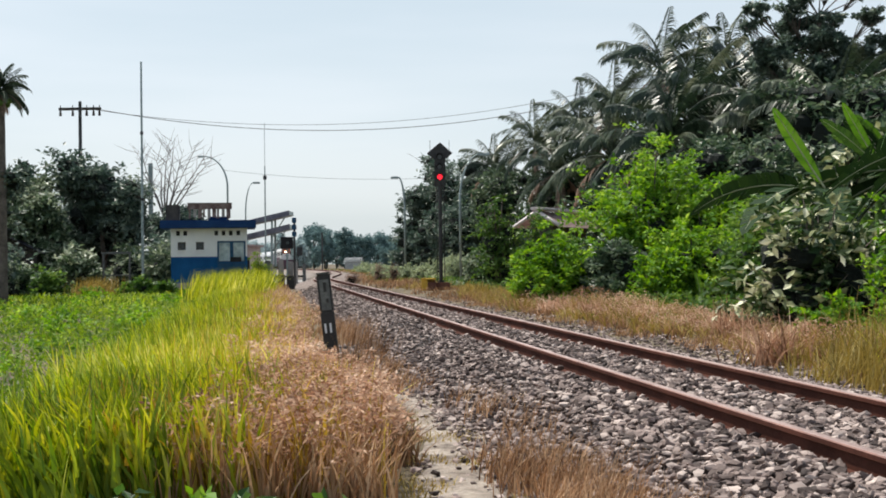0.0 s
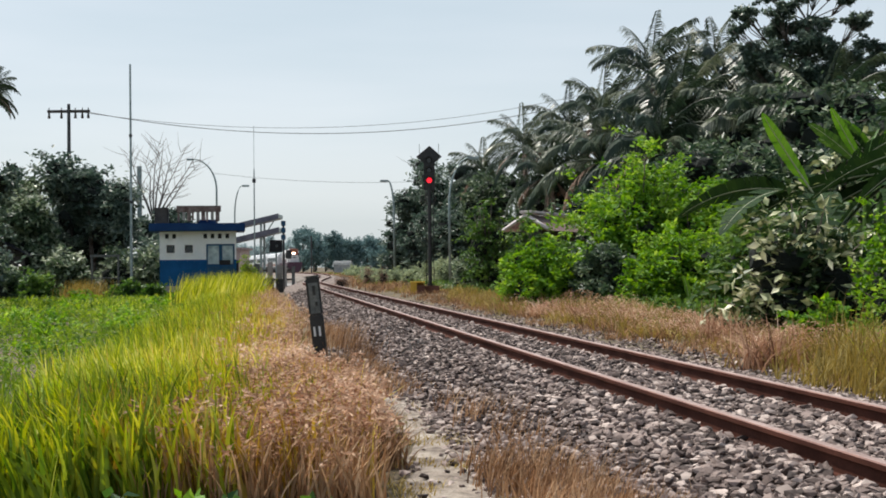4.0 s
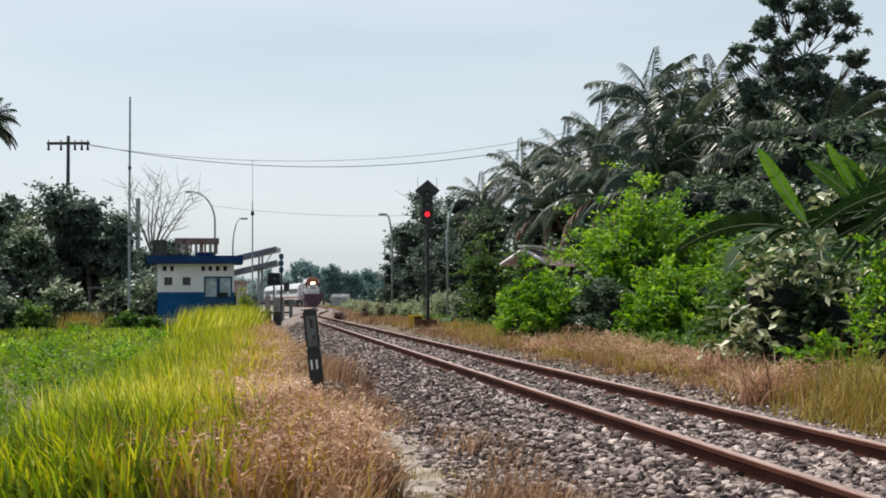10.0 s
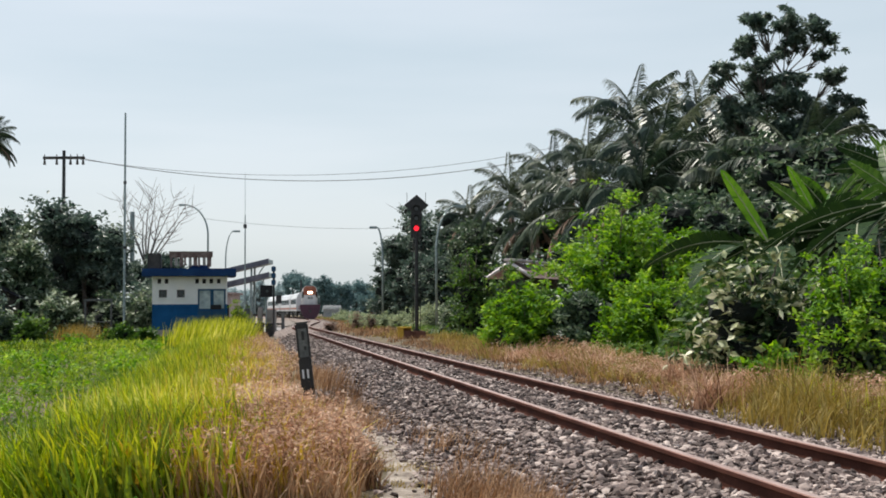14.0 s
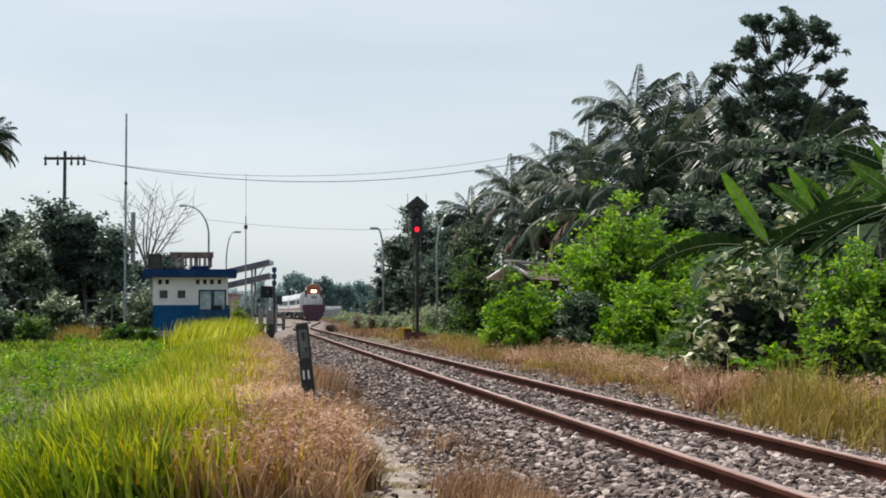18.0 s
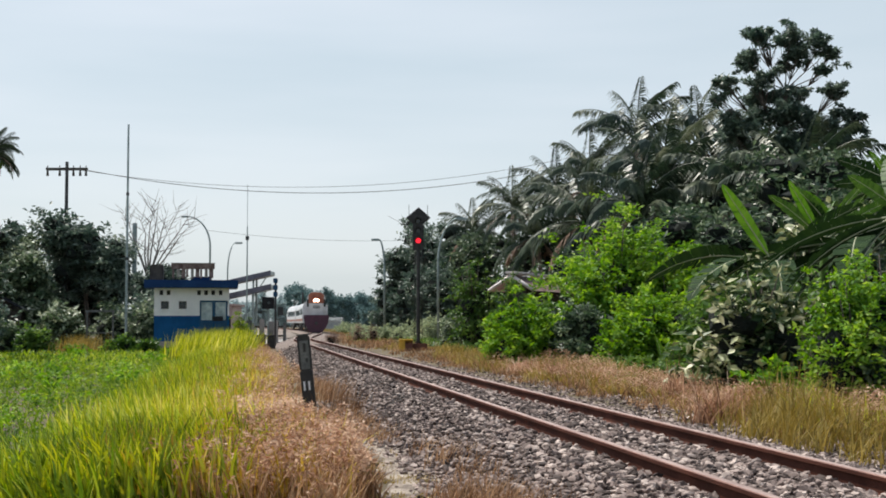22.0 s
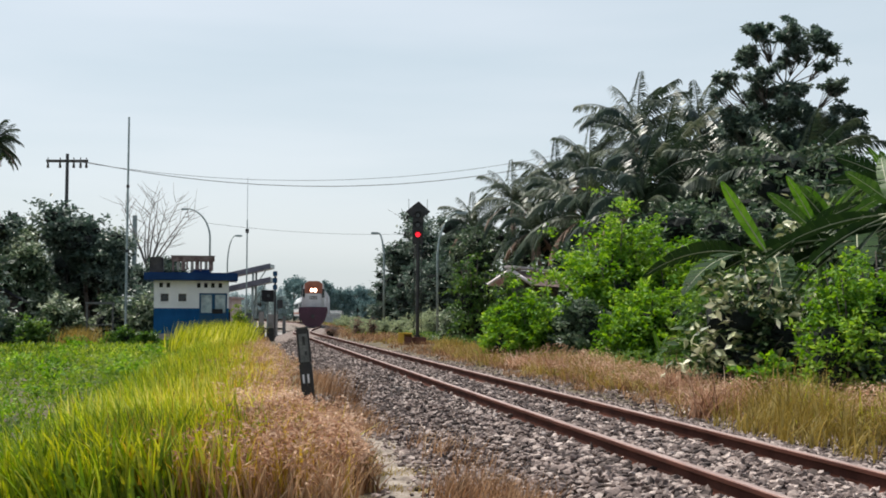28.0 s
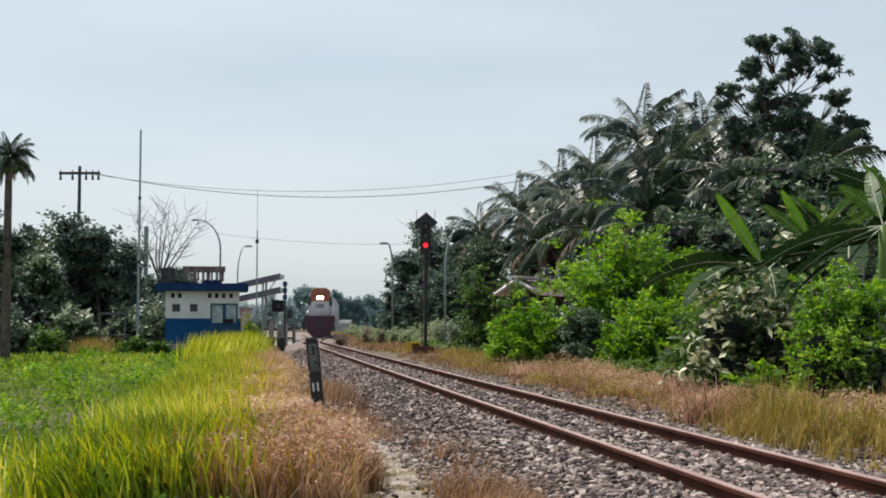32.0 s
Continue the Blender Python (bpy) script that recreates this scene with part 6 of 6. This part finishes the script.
stuff("short_dry_grass", V, F, M_GRASS_DRY, "short dry grass at the ballast edge", "grass")
V, F = blades(patchy(along(9000, 40, 200, 2.6, 6.0, 1.0, 0.25), 0.5, 0.6), 0.2, 0.03, 0.6, 2, wind=(-0.1, 0))
stuff("verge_grass", V, F, M_GRASS_DRY, "dry tan grass along the far verge", "grass")
V, F = blades(patchy(along(12000, 60, 240, 2.4, 15.0, 1.0, 0.5), 0.3, 0.7), 0.3, 0.05, 0.7, 2)
stuff("meadow_grass", V, F, M_GRASS_DRY, "pale tan grass on the open ground beyond the signal", "grass")
V, F = blades(patchy(along(7000, 80, 240, 3.4, 16.0, 1.0, 0.5), 0.25, 0.6), 0.34, 0.06, 0.7, 2)
stuff("meadow_grass", V, F, M_FIELD, "green grass on the open ground beyond the signal", "grass")
P = tufts(900, 9.6, 16.5, 2.4, 6.2, 8, 0.09, 0.3)
V, F = blades(P, mounds(P, 0.54, 1.3), 0.015, 0.75, 6, 1.1, wind=(0.15, -0.1))
stuff("tall_straw_grass", V, F, M_GRASS_STRAW, "tall straw-yellow grass by the bushes", "grass")
P = tufts(240, 10.5, 16.0, 3.0, 6.2, 6, 0.09, 0.2)
V, F = blades(P, mounds(P, 0.48, 1.3), 0.014, 0.6, 6, 1.0, wind=(0.15, 0))
stuff("tall_straw_grass", V, F, M_GRASS_GREEN, "greenish blades in the straw grass", "grass")
P = along(11000, 18, 75, 5.3, 9.5, 1.0)
P[:, 2] += rng.uniform(0.02, 0.4, len(P))
V, F = leaf_arrays(P, 0.16, 0.45, 0.4, -0.3)
stuff("undergrowth", V, F, M_LEAF_MID, "low leafy undergrowth at the foot of the bushes", "plants")
# the field
g_ = np.random.default_rng(91)
yy = 10 * (62 / 10) ** g_.uniform(0, 1, 150)
cc = on_ground(track_x(yy) + g_.uniform(-26, -5.6, 150), yy)
cc[:, 2] += 0.22
P = clump_points(cc, g_.uniform(0.25, 0.65, 150), 26000, 0.3, 0.7, 14)
V, F = leaf_arrays(P, 0.055 + 0.0022 * P[:, 1], 0.5, 0.35, -0.1)
stuff("field_weeds", V, F, M_LEAF_BRIGHT, "bushy green weeds standing in the field", "plants")
P = along(95000, 8.6, 64, -32, -5.1, 1.0)
P[:, 2] += rng.uniform(0.03, 0.4, len(P)) * (0.7 + 0.4 * np.sin(P[:, 0] * 0.8) * np.cos(P[:, 1] * 0.6))
V, F = leaf_arrays(P, 0.05 + 0.0026 * P[:, 1], 0.42, 0.4, -0.3)
stuff("field_plants", V, F, M_FIELD, "low bright green plants covering the field", "plants")
V, F = blades(tufts(1300, 9.0, 60, -26, -5.6, 6, 0.1), 0.42, 0.022, 0.6, 4, 0.9, wind=(0.1, 0))
stuff("field_grass", V, F, M_FIELD, "green grass blades among the field plants", "grass")
V, F = blades(tufts(26, 9.2, 14, -7.2, -5.5, 5, 0.12), 0.75, 0.014, 0.7, 6, 1.0, wind=(0.3, 0))
stuff("arching_stems", V, F, M_LEAF_MID, "arching dark stems of tall weeds in the field", "plants")
V, F = blades(tufts(700, 44, 63, -22, -7.0, 7, 0.16), 0.4, 0.045, 0.6, 3)
stuff("field_grass", V, F, M_GRASS_LUSH, "yellow-green grass on the far side of the field", "grass")


for i, (x, y, w, h) in enumerate(((-1.8, 7.6, 0.45, 0.24), (-1.45, 7.65, 0.45, 0.19), (-1.15, 7.65, 0.45, 0.18), (-0.88, 7.6, 0.4, 0.17), (-1.6, 7.35, 0.45, 0.17), (-1.2, 7.35, 0.45, 0.15))):
    bush("broad_leaved_weed", x, y, w, 0.5, h, "low weed with broad green leaves in the grass", M_LEAF_BRIGHT if i % 3 == 1 else M_LEAF_MID, 200, 0.085, 210 + i, 7, 0.5, 0.66, "weed")


# ---- ballast stones ----
def stone_shape(seed):
    g = np.random.default_rng(seed)
    bm = bmesh.new()
    bmesh.ops.create_icosphere(bm, subdivisions=1, radius=1)
    V = np.array([v.co[:] for v in bm.verts]) * g.uniform(0.6, 1.35, (len(bm.verts), 1))
    F = np.array([[v.index for v in f.verts] for f in bm.faces])
    bm.free()
    return V * [1.1, 0.8, 0.5], F


SHAPES = [stone_shape(i) for i in range(6)]


def stone_places(n, y0, y1, lo, hi):
    u = rng.uniform(0, 1, n)
    y = 1 / (1 / y0 + u * (1 / y1 - 1 / y0))
    o = rng.uniform(lo, hi, n)
    z = np.maximum(np.interp(o, BED_OFF, BED_Z), np.interp(o, GROUND_OFF, GROUND_Z) - 0.01)
    keep = np.minimum(np.abs(o + 0.51), np.abs(o - 0.56)) > 0.075
    x = track_x(y) + o
    return np.stack([x, y, z + 0.012], 1)[keep]


def ballast():
    P = np.concatenate([stone_places(56000, 6.0, 60, -1.95, 1.9), stone_places(15000, 24.0, 64, -1.9, 1.85), stone_places(13000, 6.0, 48, 1.8, 3.1), stone_places(420, 6.0, 16, -2.45, -2.0), stone_places(900, 6.0, 20, -2.02, -1.8), stone_places(900, 15.5, 22, -2.4, -1.9)])
    n = len(P)
    which = rng.integers(0, 6, n)
    VV, FF, k = [], [], 0
    size = rng.uniform(0.014, 0.043, n)
    P[:, 2] += rng.uniform(-0.035, 0.034, n)
    for s in range(6):
        V0, F0 = SHAPES[s]
        q = np.where(which == s)[0]
        a, b = rng.uniform(0, 6.28, len(q)), rng.normal(0, 0.75, len(q))
        ca, sa, cb, sb = np.cos(a), np.sin(a), np.cos(b), np.sin(b)
        R = np.stack([np.stack([ca, -sa * cb, sa * sb], -1), np.stack([sa, ca * cb, -ca * sb], -1), np.stack([0 * a, sb, cb], -1)], 1)
        W = np.einsum("nij,vj->nvi", R, V0) * size[q][:, None, None] + P[q][:, None]
        VV.append(W.reshape(-1, 3))
        FF.append((np.arange(len(q))[:, None, None] * len(V0) + F0[None] + k).reshape(-1, 3))
        k += len(q) * len(V0)
    bed = bpy.data.objects["ballast_bed"]
    st = part("loose_stones", mesh_np("loose_stones", np.concatenate(VV), np.concatenate(FF), M_STONE), None, bed)
    tagged(st, "grey-brown crushed ballast stones", kind="stuff")
    meshes = [mesh_np("stone", V0 * 0.04, F0, M_STONE) for V0, F0 in SHAPES]
    Q = stone_places(320, 7.0, 13.0, -1.5, 1.2)[:290]
    for i, p in enumerate(Q):
        o = part("stone", meshes[i % 6], None, bed)
        o.matrix_local = pose(p[0], p[1], p[2] + 0.02, rng.uniform(-40, 40), rng.uniform(-40, 40), rng.uniform(0, 360))


ballast()


# ---- what moves ----
def along_line(s):
    """The place and heading on the track at the distance s along it, counted away from the camera."""
    ys = np.arange(60, 460, 1.0)
    xs = track_x(ys)
    L = np.concatenate([[0], np.cumsum(np.hypot(np.diff(xs), 1.0))])
    return float(np.interp(s, L, xs)), float(np.interp(s, L, ys))


def dist_at(y):
    ys = np.arange(60, y + 0.001, 1.0)
    xs = track_x(ys)
    return float(np.sum(np.hypot(np.diff(xs), 1.0)))


RUN = [(0.0, 250), (3.0, 228), (7.0, 200), (10.0, 181), (13.0, 165), (17.0, 149), (20.0, 137.5), (25.0, 122), (28.0, 114), (32.0, 105)]


def motions():
    lengths = [14.6, 20.7, 20.7, 20.7]
    lead = 0.0
    times = np.arange(0, 32.01, 1.0)
    where = np.interp(times, [r[0] for r in RUN], [r[1] for r in RUN])
    where = np.convolve(np.pad(where, 2, mode="reflect", reflect_type="odd"), np.ones(5) / 5, "valid")
    for car, ln in zip([LOCO, *COACHES], lengths):
        rows = []
        for t, y in zip(times, where):
            s = dist_at(y) + lead
            x0, y0 = along_line(s)
            x1, y1 = along_line(s + ln * 0.9)
            rows.append((float(t), pose(x0, y0, 0.54, 0, 0, -math.degrees(math.atan2(x1 - x0, y1 - y0)))))
        walk(car, rows)
        lead += ln
    for i, (f, top, az, tip) in enumerate(PALM_SWAY):
        rows = []
        for t in np.linspace(0, 32, 17):
            a = 1.6 * math.sin(t * 1.9 + 0.4 * i) + 1.0 * math.sin(t * 0.8 + i)
            rows.append((float(t), Matrix.Translation(top) @ pose(0, 0, 0, 0, tip + 0.8 * a, az + a)))
        walk(f, rows)
    for i, (f, top, az, el, roll, sway) in enumerate(SWAYING):
        rows = []
        for t in np.arange(0, 32.01, 0.8):
            a = sway * (math.sin(t * 1.7 + i * 1.3) + 0.6 * math.sin(t * 0.73 + i))
            rows.append((float(min(t, 32.0)), Matrix.Translation(top) @ pose(0, 0, 0, roll + a, -el + 0.5 * a, az + a)))
        walk(f, rows)


motions()
